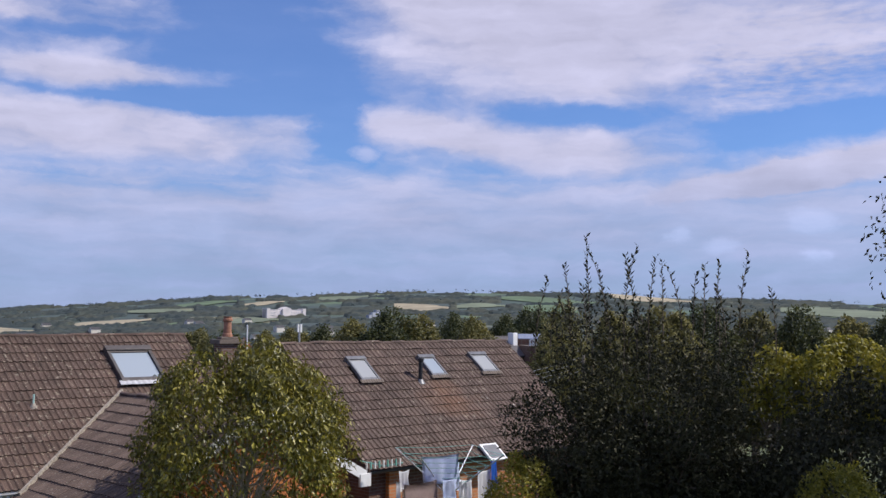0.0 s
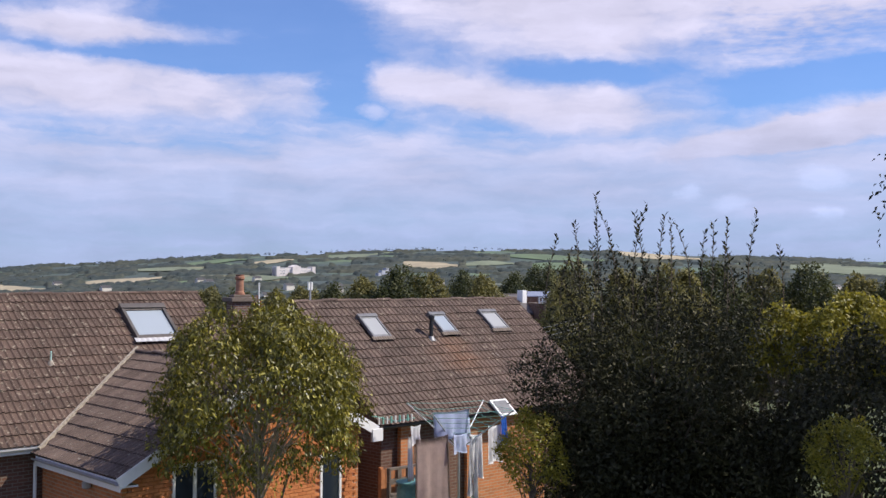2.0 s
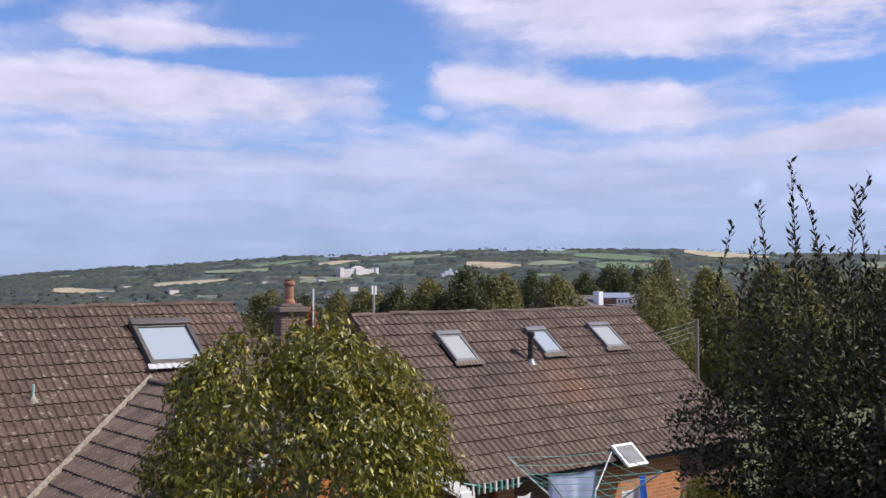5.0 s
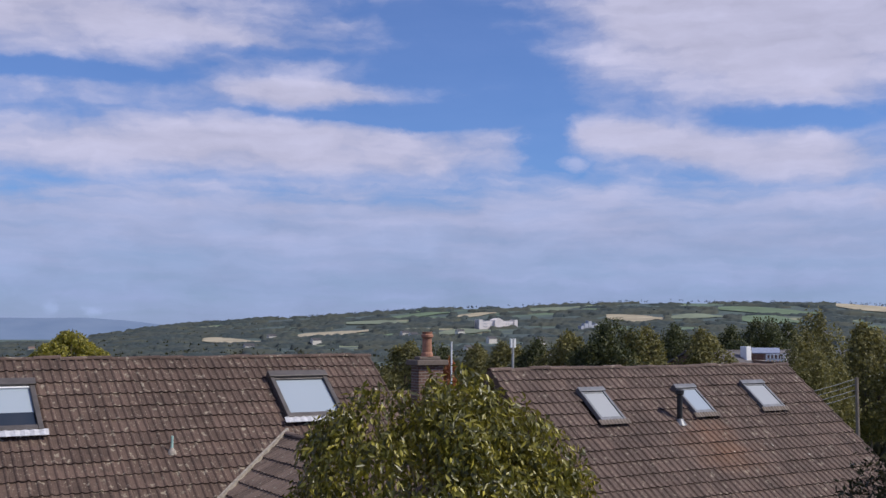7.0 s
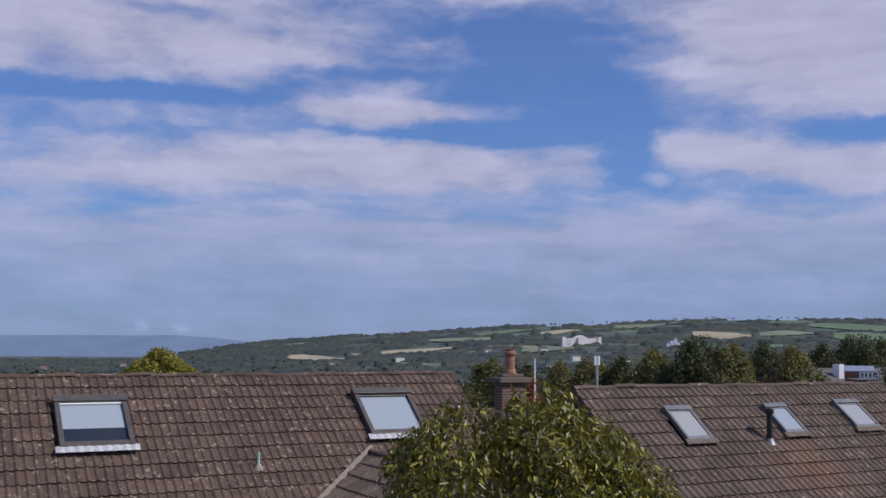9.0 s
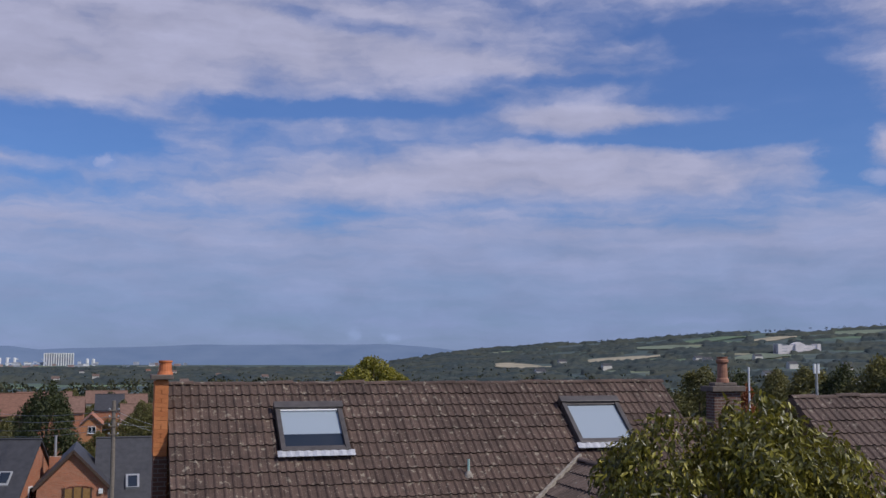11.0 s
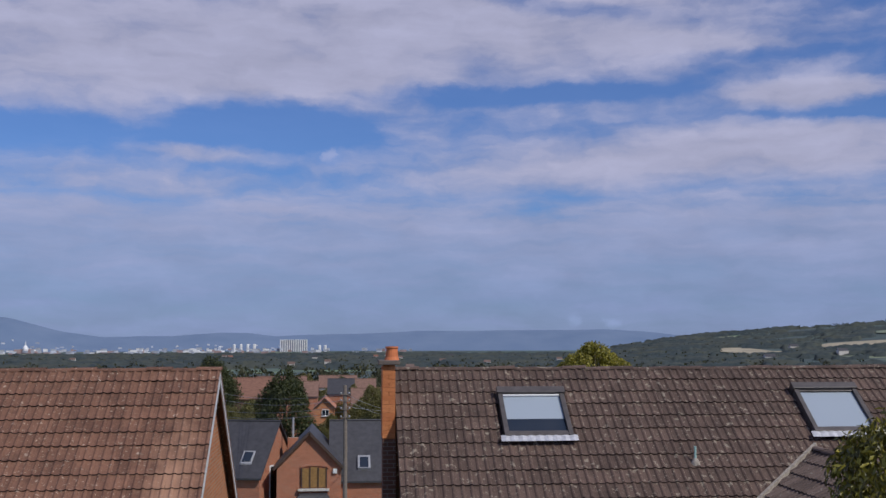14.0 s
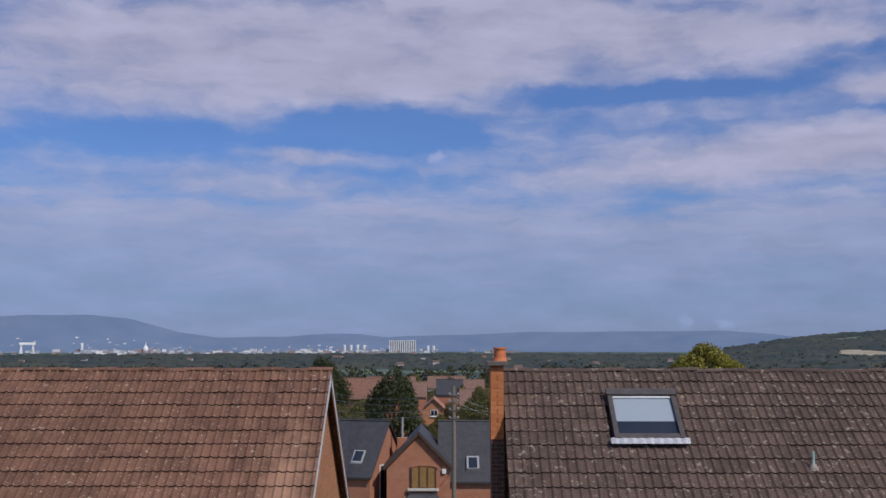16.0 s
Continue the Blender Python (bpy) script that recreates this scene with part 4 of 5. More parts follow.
# ---- garden: trees, shrubs, washing ----
def laurel_keep(x, y, z):
    """Open and twiggy low down in the middle of the sunny side."""
    across = abs(0.84 * x - 0.54 * y)
    if z < -0.35:
        return 0.30 if across < 1.2 else 0.85
    if z < 0.35 and across < 0.6:
        return 0.35
    return 1.0


laurel = tree("tree", "round evergreen garden tree with glossy drooping leaves", (7.02, 11.0, 0), (2.16, 2.16, 1.78), 3.78, 36000, (0.112, 0.044), LEAF_LAUREL, 11,
              clumps=230, droop=0.75, trunk=0.06, wood=TWIG, clump_size=0.16, limb_count=70, hollow=0.55, floor_z=-0.85, thin=laurel_keep, taper=0.40)
for k in range(6):
    g = k * 1.05
    part("stem", tube([(0, 0, 0), (0.25 * math.cos(g), 0.22 * math.sin(g), 1.1), (0.8 * math.cos(g), 0.6 * math.sin(g), 2.6)], 0.032, 0.012, 6), BARK, laurel)
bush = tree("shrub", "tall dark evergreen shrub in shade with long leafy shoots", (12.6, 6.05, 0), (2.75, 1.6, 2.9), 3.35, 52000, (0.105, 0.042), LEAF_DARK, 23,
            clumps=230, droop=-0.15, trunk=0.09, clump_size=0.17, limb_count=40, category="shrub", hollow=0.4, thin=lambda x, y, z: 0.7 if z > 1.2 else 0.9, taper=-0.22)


def shoots(parent, spots, seed):
    rng = np.random.default_rng(seed)
    P, A = [], []
    for x, y, z, h in spots:
        lean = rng.normal(size=2) * 0.17
        pts = [np.array([x + lean[0] * s * s, y + lean[1] * s * s, z - h + h * s]) for s in np.linspace(0, 1, 7)]
        part("shoot", tube(pts, 0.011, 0.003, 4), BARK, parent)
        for s in np.linspace(0.12, 1.0, int(h * 27)):
            i = min(5, int(s * 6))
            p = pts[i] + (pts[i + 1] - pts[i]) * (s * 6 - i)
            g = rng.uniform(0, math.tau)
            P.append(p)
            A.append([math.cos(g) * 0.7, math.sin(g) * 0.7, 0.75])
    leaves("shoot_leaves", np.array(P), np.array(A), 0.12, 0.042, LEAF_DARK, parent, seed=seed)


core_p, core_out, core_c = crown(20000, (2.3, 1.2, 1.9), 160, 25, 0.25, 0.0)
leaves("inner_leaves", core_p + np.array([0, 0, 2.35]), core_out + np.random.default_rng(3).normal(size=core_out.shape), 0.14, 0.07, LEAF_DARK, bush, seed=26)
rs = random.Random(4)
SPOTS = [(-0.42, 0.99, 7.68, 1.9), (-0.62, 1.3, 7.15, 1.3), (-0.2, 0.75, 7.35, 1.4), (0.0, 0.5, 7.5, 1.7), (0.12, 0.3, 7.3, 1.5), (0.26, 0.1, 7.28, 1.5), (0.42, -0.12, 7.2, 1.4),
         (0.55, -0.45, 7.1, 1.2), (0.85, -0.75, 7.15, 1.3), (0.95, -0.95, 7.2, 1.3), (1.13, -1.33, 7.34, 1.5), (0.7, -0.6, 6.95, 1.2), (1.45, -1.9, 6.67, 1.2), (-1.03, 1.83, 6.9, 1.5)]
for k in range(16):
    s = rs.uniform(-1.6, 1.9)
    SPOTS.append((s * 0.6 + rs.uniform(-0.4, 0.4), -s * 0.9 + rs.uniform(-0.4, 0.4), rs.uniform(6.0, 6.8), 1.1))
bush.rotation_euler = (0, 0, radians(-57))
turn = Matrix.Rotation(radians(57), 3, "Z")
shoots(bush, [(*(turn @ Vector((x, y, 0))).xy, z, h) for x, y, z, h in SPOTS], 31)
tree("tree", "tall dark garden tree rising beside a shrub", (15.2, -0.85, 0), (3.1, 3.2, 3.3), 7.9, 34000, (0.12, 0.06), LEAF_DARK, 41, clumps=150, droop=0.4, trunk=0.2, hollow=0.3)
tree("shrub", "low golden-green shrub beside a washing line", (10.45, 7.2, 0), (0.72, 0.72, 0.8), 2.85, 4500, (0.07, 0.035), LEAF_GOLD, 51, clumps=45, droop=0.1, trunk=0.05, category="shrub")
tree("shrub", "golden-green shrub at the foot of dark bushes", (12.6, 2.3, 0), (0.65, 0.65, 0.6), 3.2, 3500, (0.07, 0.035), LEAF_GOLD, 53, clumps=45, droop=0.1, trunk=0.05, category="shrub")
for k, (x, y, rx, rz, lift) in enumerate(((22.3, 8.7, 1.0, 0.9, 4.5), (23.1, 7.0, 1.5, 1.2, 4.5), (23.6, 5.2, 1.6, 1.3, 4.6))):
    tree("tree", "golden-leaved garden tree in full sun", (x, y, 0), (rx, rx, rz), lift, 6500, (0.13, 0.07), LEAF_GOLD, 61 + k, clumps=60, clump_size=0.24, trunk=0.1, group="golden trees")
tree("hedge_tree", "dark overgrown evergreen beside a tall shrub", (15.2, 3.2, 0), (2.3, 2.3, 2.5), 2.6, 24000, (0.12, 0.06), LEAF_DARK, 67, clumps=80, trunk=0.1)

# rotary washing line
dry = thing("washing_line", "rotary clothes dryer hung with washing in a garden", "clothes dryer", (11.85, 10.55, 0))
part("mast", tube([(0, 0, 0), (0, 0, 3.0)], 0.025), ALUMINIUM, dry)
tips = []
for k in range(4):
    a = radians(20 + 90 * k)
    tip = Vector((1.28 * math.cos(a), 1.28 * math.sin(a), 3.28))
    tips.append(tip)
    part("arm", tube([(0, 0, 2.35), tip], 0.014, seg=6), ALUMINIUM, dry)
for j in range(6):
    s = 1 - j * 0.13
    for k in range(4):
        a, b = tips[k] * s + Vector((0, 0, (1 - s) * 2.35)), tips[(k + 1) % 4] * s + Vector((0, 0, (1 - s) * 2.35))
        part("line", tube([a, (a + b) / 2 + Vector((0, 0, -0.03)), b], 0.005, seg=4), GREEN_LINE, dry)
rope = thing("washing_rope", "green washing rope with pegs tied between the houses", "washing line")
part("rope", tube([(9.45, 10.6, 3.28), (10.1, 10.6, 3.12), (10.6, 10.6, 3.14)], 0.012, seg=5), GREEN_LINE, rope)
for k in range(9):
    s = k / 9
    part("peg", box(9.6 + 1.0 * s - 0.012, 9.6 + 1.0 * s + 0.012, 10.55, 10.58, 3.1, 3.24), GREEN_LINE if k % 2 else WHITE, rope)


def hung(name, label, x, y, top, w, h, mat, turn=0.0, seed=1, flare=0.0):
    """A cloth pegged by its upper edge, with folds."""
    rnd = random.Random(seed)
    bm = bmesh.new()
    ph, cols, rws = rnd.uniform(0, 6), 14, 10
    g = []
    for r in range(rws + 1):
        v = r / rws
        row = []
        for c in range(cols + 1):
            u = c / cols - 0.5
            sag = 0.03 * (1 - 4 * u * u) * (1 - v)
            row.append(bm.verts.new((u * w * (1 + flare * v), 0.055 * v * math.sin(9 * u + ph) + 0.03 * math.sin(19 * u + 2 * ph) * v, -v * h - sag + 0.02 * math.sin(7 * u + ph) * v)))
        g.append(row)
    for r in range(rws):
        for c in range(cols):
            bm.faces.new((g[r][c], g[r][c + 1], g[r + 1][c + 1], g[r + 1][c]))
    bmesh.ops.solidify(bm, geom=list(bm.faces), thickness=0.006)
    t = part(name, bm, mat)
    t.matrix_basis = pose(x, y, top, 0, 0, turn)
    for p in t.data.polygons:
        p.use_smooth = True
    return tagged(t, label, "laundry", "washing on the line")


hung("blanket", "faded pink-brown blanket hanging on a washing line", 10.73, 10.2, 2.78, 0.98, 1.55, CLOTH_PINK, 4, 1)
hung("bed_sheet", "pale blue sheet hanging across a rotary dryer", 11.38, 10.3, 3.26, 0.98, 0.56, CLOTH_BLUE, -6, 2, -0.2)
hung("shirt", "pale blue shirt hanging on a rotary dryer", 11.5, 10.15, 2.78, 0.5, 0.4, CLOTH_BLUE, 10, 12, 0.1)
hung("vest", "white vest hanging on a washing line", 10.5, 10.45, 3.02, 0.34, 0.4, CLOTH_WHITE, 10, 9)
hung("pillowcase", "pale blue pillowcase on a rotary dryer", 12.1, 10.6, 3.0, 0.5, 0.6, CLOTH_BLUE, 25, 4)
hung("blouse", "pale blouse hanging inside a rotary dryer", 12.02, 10.2, 2.72, 0.30, 0.95, CLOTH_WHITE, -12, 8, 0.15)
hung("towel", "white towel hanging on a rotary dryer", 12.70, 10.3, 2.84, 0.46, 0.82, CLOTH_WHITE, 6, 3)
hung("tights", "white stockings hanging in long loops", 11.76, 10.1, 2.72, 0.08, 1.3, CLOTH_WHITE, 0, 5)
hung("stocking", "white stocking hanging from a line", 11.87, 10.05, 2.70, 0.07, 1.35, CLOTH_WHITE, 0, 6)
hung("sock", "white sock pegged to a washing line", 10.2, 10.3, 2.85, 0.10, 0.9, CLOTH_WHITE, 0, 14)
hung("blue_top", "bright blue top hanging at the end of a dryer", 13.0, 10.3, 3.02, 0.30, 0.66, CLOTH_BRIGHT, 20, 7)
bin_t = thing("water_butt", "teal plastic water butt beside a house wall", "water butt", (10.9, 11.0, 0))
part("barrel", lathe(((0.26, 0.0), (0.32, 0.1), (0.34, 0.9), (0.32, 1.6), (0.27, 1.7)), (0, 0, 0)), TEAL, bin_t)
part("lid", lathe(((0.34, 1.7), (0.34, 1.74), (0.05, 1.8)), (0, 0, 0)), TEAL, bin_t)
lamp = thing("window_light", "small open top-hung window with a white frame under the eaves", "window")
def tilted(x0, x1, y0, z0, y1, z1, thick):
    """A sheet that leans back from (y0, z0) to (y1, z1)."""
    c = [(x0, y0, z0), (x1, y0, z0), (x1, y1, z1), (x0, y1, z1)]
    return hexa(bmesh.new(), c + [(x, y - thick, z + thick) for x, y, z in c])


part("frame", tilted(15.03, 15.62, 12.3, 2.60, 12.72, 2.95, 0.035), WHITE, lamp)
part("pane", tilted(15.10, 15.55, 12.32, 2.675, 12.64, 2.945, 0.012), FRAME_MID, lamp, "grey reflecting pane")
screen = thing("screen_wall", "dark pierced block screen wall between two houses", "garden wall")
for i in range(3):
    for j in range(6):
        cx, cz = 11.2 + i * 0.31, 0.16 + j * 0.31
        for dx, dz, w, h in ((-0.125, 0, 0.05, 0.3), (0.125, 0, 0.05, 0.3), (0, -0.125, 0.2, 0.05), (0, 0.125, 0.2, 0.05)):
            part("block_rib", box(cx + dx - w / 2, cx + dx + w / 2, 11.9, 12.0, cz + dz - h / 2, cz + dz + h / 2), STONE, screen)
fence = thing("fence", "orange-stained close-boarded garden fence", "fence")
for k in range(9):
    part("board", box(11.2 + k * 0.13, 11.2 + k * 0.13 + 0.12, 12.35, 12.37, 0, 1.75 + 0.02 * (k % 2)), FENCE, fence)
for x in (11.2, 12.3):
    part("post", box(x, x + 0.08, 12.38, 12.46, 0, 1.8), FENCE, fence)

# ---- beyond: trees ----
def stand(x, y):
    return (x, y, ground_height(x, y))


wood_a = tree("tree", "broad dark green tree in late summer leaf", stand(58.5, 68.0), (3.4, 3.4, 4.2), 7.6, 16000, (0.24, 0.15), LEAF_WOOD, 71, clumps=80, trunk=0.3, clump_size=0.27, droop=0.2, group="trees beyond the roofs")
wood_b = tree("tree", "olive-green tree in late summer leaf", stand(64.5, 64.0), (3.0, 3.0, 3.4), 6.2, 14000, (0.22, 0.14), LEAF_OLIVE, 73, clumps=70, trunk=0.28, clump_size=0.27, droop=0.2, group="trees beyond the roofs")
wood_c = tree("tree", "tall feathery olive-green tree", stand(47.1, 37.2), (1.8, 1.8, 4.0), 5.9, 10000, (0.20, 0.10), LEAF_OLIVE, 75, clumps=110, trunk=0.2, clump_size=0.22, droop=0.3, group="trees beyond the roofs", hollow=0.3)
PATTERNS = (wood_a, wood_b, wood_c)


def place(kind, heading, dist, top, height=None):
    """A copy of a tree whose top shows at that height over the eye's level, in degrees."""
    x, y = dist * math.sin(radians(heading)), dist * math.cos(radians(heading))
    z = ground_height(x, y)
    full = (11.8, 9.6, 9.9)[kind]
    need = EYE + dist * math.tan(radians(top)) - z
    s = need / full
    m = Matrix.LocRotScale((x, y, z), Euler((0, 0, heading * 3.1)), (max(s, 0.45) * 1.0, max(s, 0.45), s))
    return copy_thing(PATTERNS[kind], m)


rt = random.Random(8)
# behind the brown house and along the right
for heading, dist, top, kind in ((30.8, 110, -0.85, 1), (32.6, 105, -0.95, 0), (34.6, 118, -0.95, 1), (36.3, 110, -0.8, 1), (38.0, 104, -0.6, 0), (39.7, 96, -0.28, 1), (41.8, 90, 0.36, 0), (43.4, 92, 0.0, 1),
                                 (45.1, 190, 0.2, 0), (46.6, 96, -0.13, 1), (48.1, 200, 0.12, 0), (49.5, 150, 0.5, 0), (50.6, 170, 0.4, 0), (52.3, 74, 0.85, 2), (54.6, 96, 0.25, 1),
                                 (58.3, 62, 0.5, 1), (60.5, 66, 0.6, 0), (63.0, 70, 0.2, 1), (65.5, 66, 0.55, 0), (68.0, 74, 0.0, 1), (70.5, 70, 0.4, 0), (73.0, 76, 0.1, 1), (76.0, 72, 0.4, 0)):
    place(kind, heading, dist, top)
COPPER = leaf_material("copper_leaf", (0.16, 0.05, 0.02), (0.34, 0.11, 0.04), (0.5, 0.2, 0.07), 0.6)
tree("shrub", "small copper-leaved tree beside a chimney", (18.5, 28.6, 0), (0.55, 0.55, 0.9), 4.3, 2500, (0.12, 0.06), COPPER, 85, clumps=30, trunk=0.05, category="tree")
gold = tree("tree", "rounded golden-green tree crown above a ridge", stand(14.0, 58.4), (2.15, 2.15, 1.75), 8.0, 15000, (0.17, 0.09), LEAF_GOLD, 77, clumps=140, trunk=0.2, clump_size=0.17, hollow=0.75, taper=0.05)
for heading, dist, top, kind in ((-7.0, 150, -1.05, 0), (-0.6, 128, -4.1, 1), (0.9, 132, -3.5, 1), (2.0, 122, -3.1, 1), (-4.9, 135, -3.3, 1), (-6.0, 128, -3.6, 1), (1.6, 175, -2.6, 1)):
    place(kind, heading, dist, top)
dark = tree("tree", "big dark bushy tree behind the brick houses", stand(-6.0, 109.5), (3.3, 3.3, 4.8), 7.0, 12000, (0.30, 0.17), LEAF_WOOD, 79, clumps=110, trunk=0.3, clump_size=0.22)
for k in range(15):
    place(1 if k % 3 else 0, rt.uniform(-8, 4), rt.uniform(190, 420), rt.uniform(-2.8, -1.8))


def on_field(a, r):
    return any(a0 < a < a1 and r0 - 25 < r < r1 + 10 for a0, a1, r0, r1 in FIELDS)


def far_wood(name, label, count, a0, a1, r0, r1, size, mat, seed, ok=lambda a, r: True):
    """Woods too far to count: each tree a heap of leafy flakes."""
    rng = np.random.default_rng(seed)
    P = []
    while len(P) < count:
        a = rng.uniform(a0, a1)
        r = math.exp(rng.uniform(math.log(r0), math.log(r1)))
        x, y = r * math.sin(radians(a)), r * math.cos(radians(a))
        if ok(a, r) and not on_field(a, r) and noise.noise(Vector((x, y, seed)) / 90) + 0.6 * noise.noise(Vector((x, y, seed)) / 300) > -0.2:
            P.append((x, y, ground_height(x, y), size * rng.uniform(0.6, 1.25)))
    P = np.array(P)
    n = 16
    q = rng.normal(size=(len(P), n, 3))
    q /= np.linalg.norm(q, axis=2, keepdims=True)
    q *= rng.uniform(0.55, 1.0, (len(P), n, 1))
    s = P[:, 3][:, None, None]
    pts = P[:, None, :3] + q * s * np.array([0.62, 0.62, 0.5]) + np.array([0, 0, 0.3]) * s
    ax = q + rng.normal(size=q.shape) * 0.5
    ob = leaves(name, pts.reshape(-1, 3), ax.reshape(-1, 3), size * 0.50, size * 0.36, mat, seed=seed, facing=q.reshape(-1, 3) + np.array([0, 0, 0.3]))
    return tagged(ob, label, "trees", kind="stuff")


far_wood("woodland", "dark tree belts across the town below", 2600, -32, 34, 260, 1500, 8.5, LEAF_FAR, 5, lambda a, r: not (-8 < a < 4 and r < 560))
far_wood("woodland", "dark tree belts in the valley", 1500, 30, 82, 160, 1100, 8.0, LEAF_FAR, 6)
# Treetop tones carry the bluish haze of distance in their base colour.
CANOPY = Mat("haze_tinted_canopy", 1.0)
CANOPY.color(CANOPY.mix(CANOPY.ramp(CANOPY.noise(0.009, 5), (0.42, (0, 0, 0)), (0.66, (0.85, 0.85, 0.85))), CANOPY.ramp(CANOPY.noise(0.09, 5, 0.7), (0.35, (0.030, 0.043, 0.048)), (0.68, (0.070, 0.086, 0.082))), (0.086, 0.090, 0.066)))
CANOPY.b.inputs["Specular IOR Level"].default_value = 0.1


def canopy(label, a0, a1, steps, rings, tall, bare, seed):
    """Woods as one lumpy sheet of treetops over the land, sunk below it where the fields are."""
    def top(x, y):
        r, a = math.hypot(x, y), math.degrees(math.atan2(x, y))
        g = ground_height(x, y)
        k = noise.noise(Vector((x, y, seed)) / 90) + 0.6 * noise.noise(Vector((x, y, seed)) / 300) + 0.35 * noise.noise(Vector((x, y, seed)) / 35)
        if k < bare or on_field(a, r) or r < rings[0] + 1 or r > rings[-1] - 1:
            return g - 4
        return g + tall * (0.55 + 0.55 * noise.noise(Vector((x, y, seed)) / 11) + 0.3 * noise.noise(Vector((x, y, seed)) / 31))
    ob = part("woodland", polar_sheet("woodland", rings, a0, a1, steps, top, CANOPY.m), None)
    return tagged(ob, label, "trees", kind="stuff")


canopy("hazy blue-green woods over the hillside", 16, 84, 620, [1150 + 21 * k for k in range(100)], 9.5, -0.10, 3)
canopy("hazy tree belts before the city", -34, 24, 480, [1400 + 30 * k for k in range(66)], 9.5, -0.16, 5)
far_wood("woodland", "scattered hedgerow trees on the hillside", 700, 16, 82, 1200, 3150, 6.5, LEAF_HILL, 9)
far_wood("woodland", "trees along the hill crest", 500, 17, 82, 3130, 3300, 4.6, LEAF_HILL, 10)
far_wood("woodland", "hazy trees before the city", 800, -32, 24, 1400, 3300, 7.5, LEAF_FAR, 7)


# ---- beyond: houses between the two roofs ----
def gabled(name, label, cx, y0, y1, half, eave, apex, base, wall, roof, group="", roof_thick=0.14, over=0.25):
    """A house whose gable looks along -y."""
    h = thing(name, label, "house", group=group)
    part("wall", prism([(cx - half, base), (cx + half, base), (cx + half, eave), (cx, apex - 0.1), (cx - half, eave)], lambda u, z: (u, y0, z), lambda u, z: (u, y1, z)), wall, h)
    k = (apex - eave) / half
    for s in (-1, 1):
        e = half + over
        p = [(cx, y0 - over, apex), (cx + s * e, y0 - over, apex - e * k), (cx + s * e, y1 + over, apex - e * k), (cx, y1 + over, apex)]
        part("roof", hexa(bmesh.new(), p + [(a, b, c + roof_thick) for a, b, c in p]), roof, h)
        part("barge_board", bar((cx, y0 - over - 0.02, apex - 0.02), (cx + s * e, y0 - over - 0.02, apex - e * k - 0.02), 0.06, 0.18), SOFFIT, h)
    return h


def eaved(name, label, x0, x1, y0, y1, eave, ridge, base, wall, roof, group=""):
    """A house whose ridge runs along x."""
    h = thing(name, label, "house", group=group)
    ym = (y0 + y1) / 2
    part("wall", prism([(y0, base), (y1, base), (y1, eave), (ym, ridge - 0.1), (y0, eave)], lambda u, z: (x0, u, z), lambda u, z: (x1, u, z)), wall, h)
    k = (ridge - eave) / (ym - y0)
    for s in (-1, 1):
        e = ym - y0 + 0.3
        p = [(x0 - 0.2, ym, ridge), (x0 - 0.2, ym + s * e, ridge - e * k), (x1 + 0.2, ym + s * e, ridge - e * k), (x1 + 0.2, ym, ridge)]
        part("roof", hexa(bmesh.new(), p + [(a, b, c + 0.14) for a, b, c in p]), roof, h)
    part("ridge_cap", tube([(x0 - 0.2, ym, ridge + 0.14), (x1 + 0.2, ym, ridge + 0.14)], 0.10, seg=6), roof, h)
    return h


g = gabled("house", "orange-red brick house with a slate roof and brown arched window", -2.5, 79.4, 86.0, 2.35, -3.15, -0.75, -8.0, WALL_RED, SLATE)
eaved("house", "slate-roofed range of the brick house", -0.9, 3.6, 80.2, 89.5, -4.3, -0.45, -8.0, WALL_RED, SLATE)
arch = thing("window", "brown timber window under a shallow brick arch", "window")
for k in range(3):
    part("pane", box(-3.0 + k * 0.6, -2.46 + k * 0.6, 79.31, 79.36, -4.75, -3.36 + (0.1 if k == 1 else 0)), BROWN_UPVC, arch)
for k in range(4):
    part("mullion", box(-3.06 + k * 0.6, -2.98 + k * 0.6, 79.26, 79.36, -4.8, -3.28), SOFFIT, arch)
part("sill", box(-3.3, -1.0, 79.15, 79.38, -5.0, -4.82, 0.02), RENDERED, arch)
part("arch_head", prism([(-3.15, -3.38), (-3.15, -3.22), (-2.7, -3.08), (-2.1, -3.04), (-1.5, -3.08), (-1.05, -3.22), (-1.05, -3.38), (-1.5, -3.22), (-2.1, -3.18), (-2.7, -3.22)],
                        lambda u, z: (u, 79.33, z), lambda u, z: (u, 79.39, z)), WALL_RED, arch)
alarm = part("alarm_box", box(-0.75, -0.45, 79.25, 79.38, -3.75, -3.4, 0.03), WHITE)
tagged(alarm, "small white alarm box on a brick gable", "alarm box")
bay = part("bay_roof", hexa(bmesh.new(), [(-3.6, 78.4, -5.7), (-0.8, 78.4, -5.7), (-0.8, 79.35, -5.7), (-3.6, 79.35, -5.7), (-3.2, 78.7, -5.25), (-1.2, 78.7, -5.25), (-1.2, 79.35, -5.15), (-3.2, 79.35, -5.15)]), SLATE)
tagged(bay, "lead-grey bay window roof under a brick gable", "bay roof")
rl = thing("roof_window", "small roof window in a slate roof", "roof window")
part("frame", hexa(bmesh.new(), [(1.1, 80.75, -3.72), (2.05, 80.75, -3.72), (2.05, 81.75, -2.9), (1.1, 81.75, -2.9), (1.1, 80.65, -3.52), (2.05, 80.65, -3.52), (2.05, 81.65, -2.7), (1.1, 81.65, -2.7)]), GREY_PLASTIC, rl)
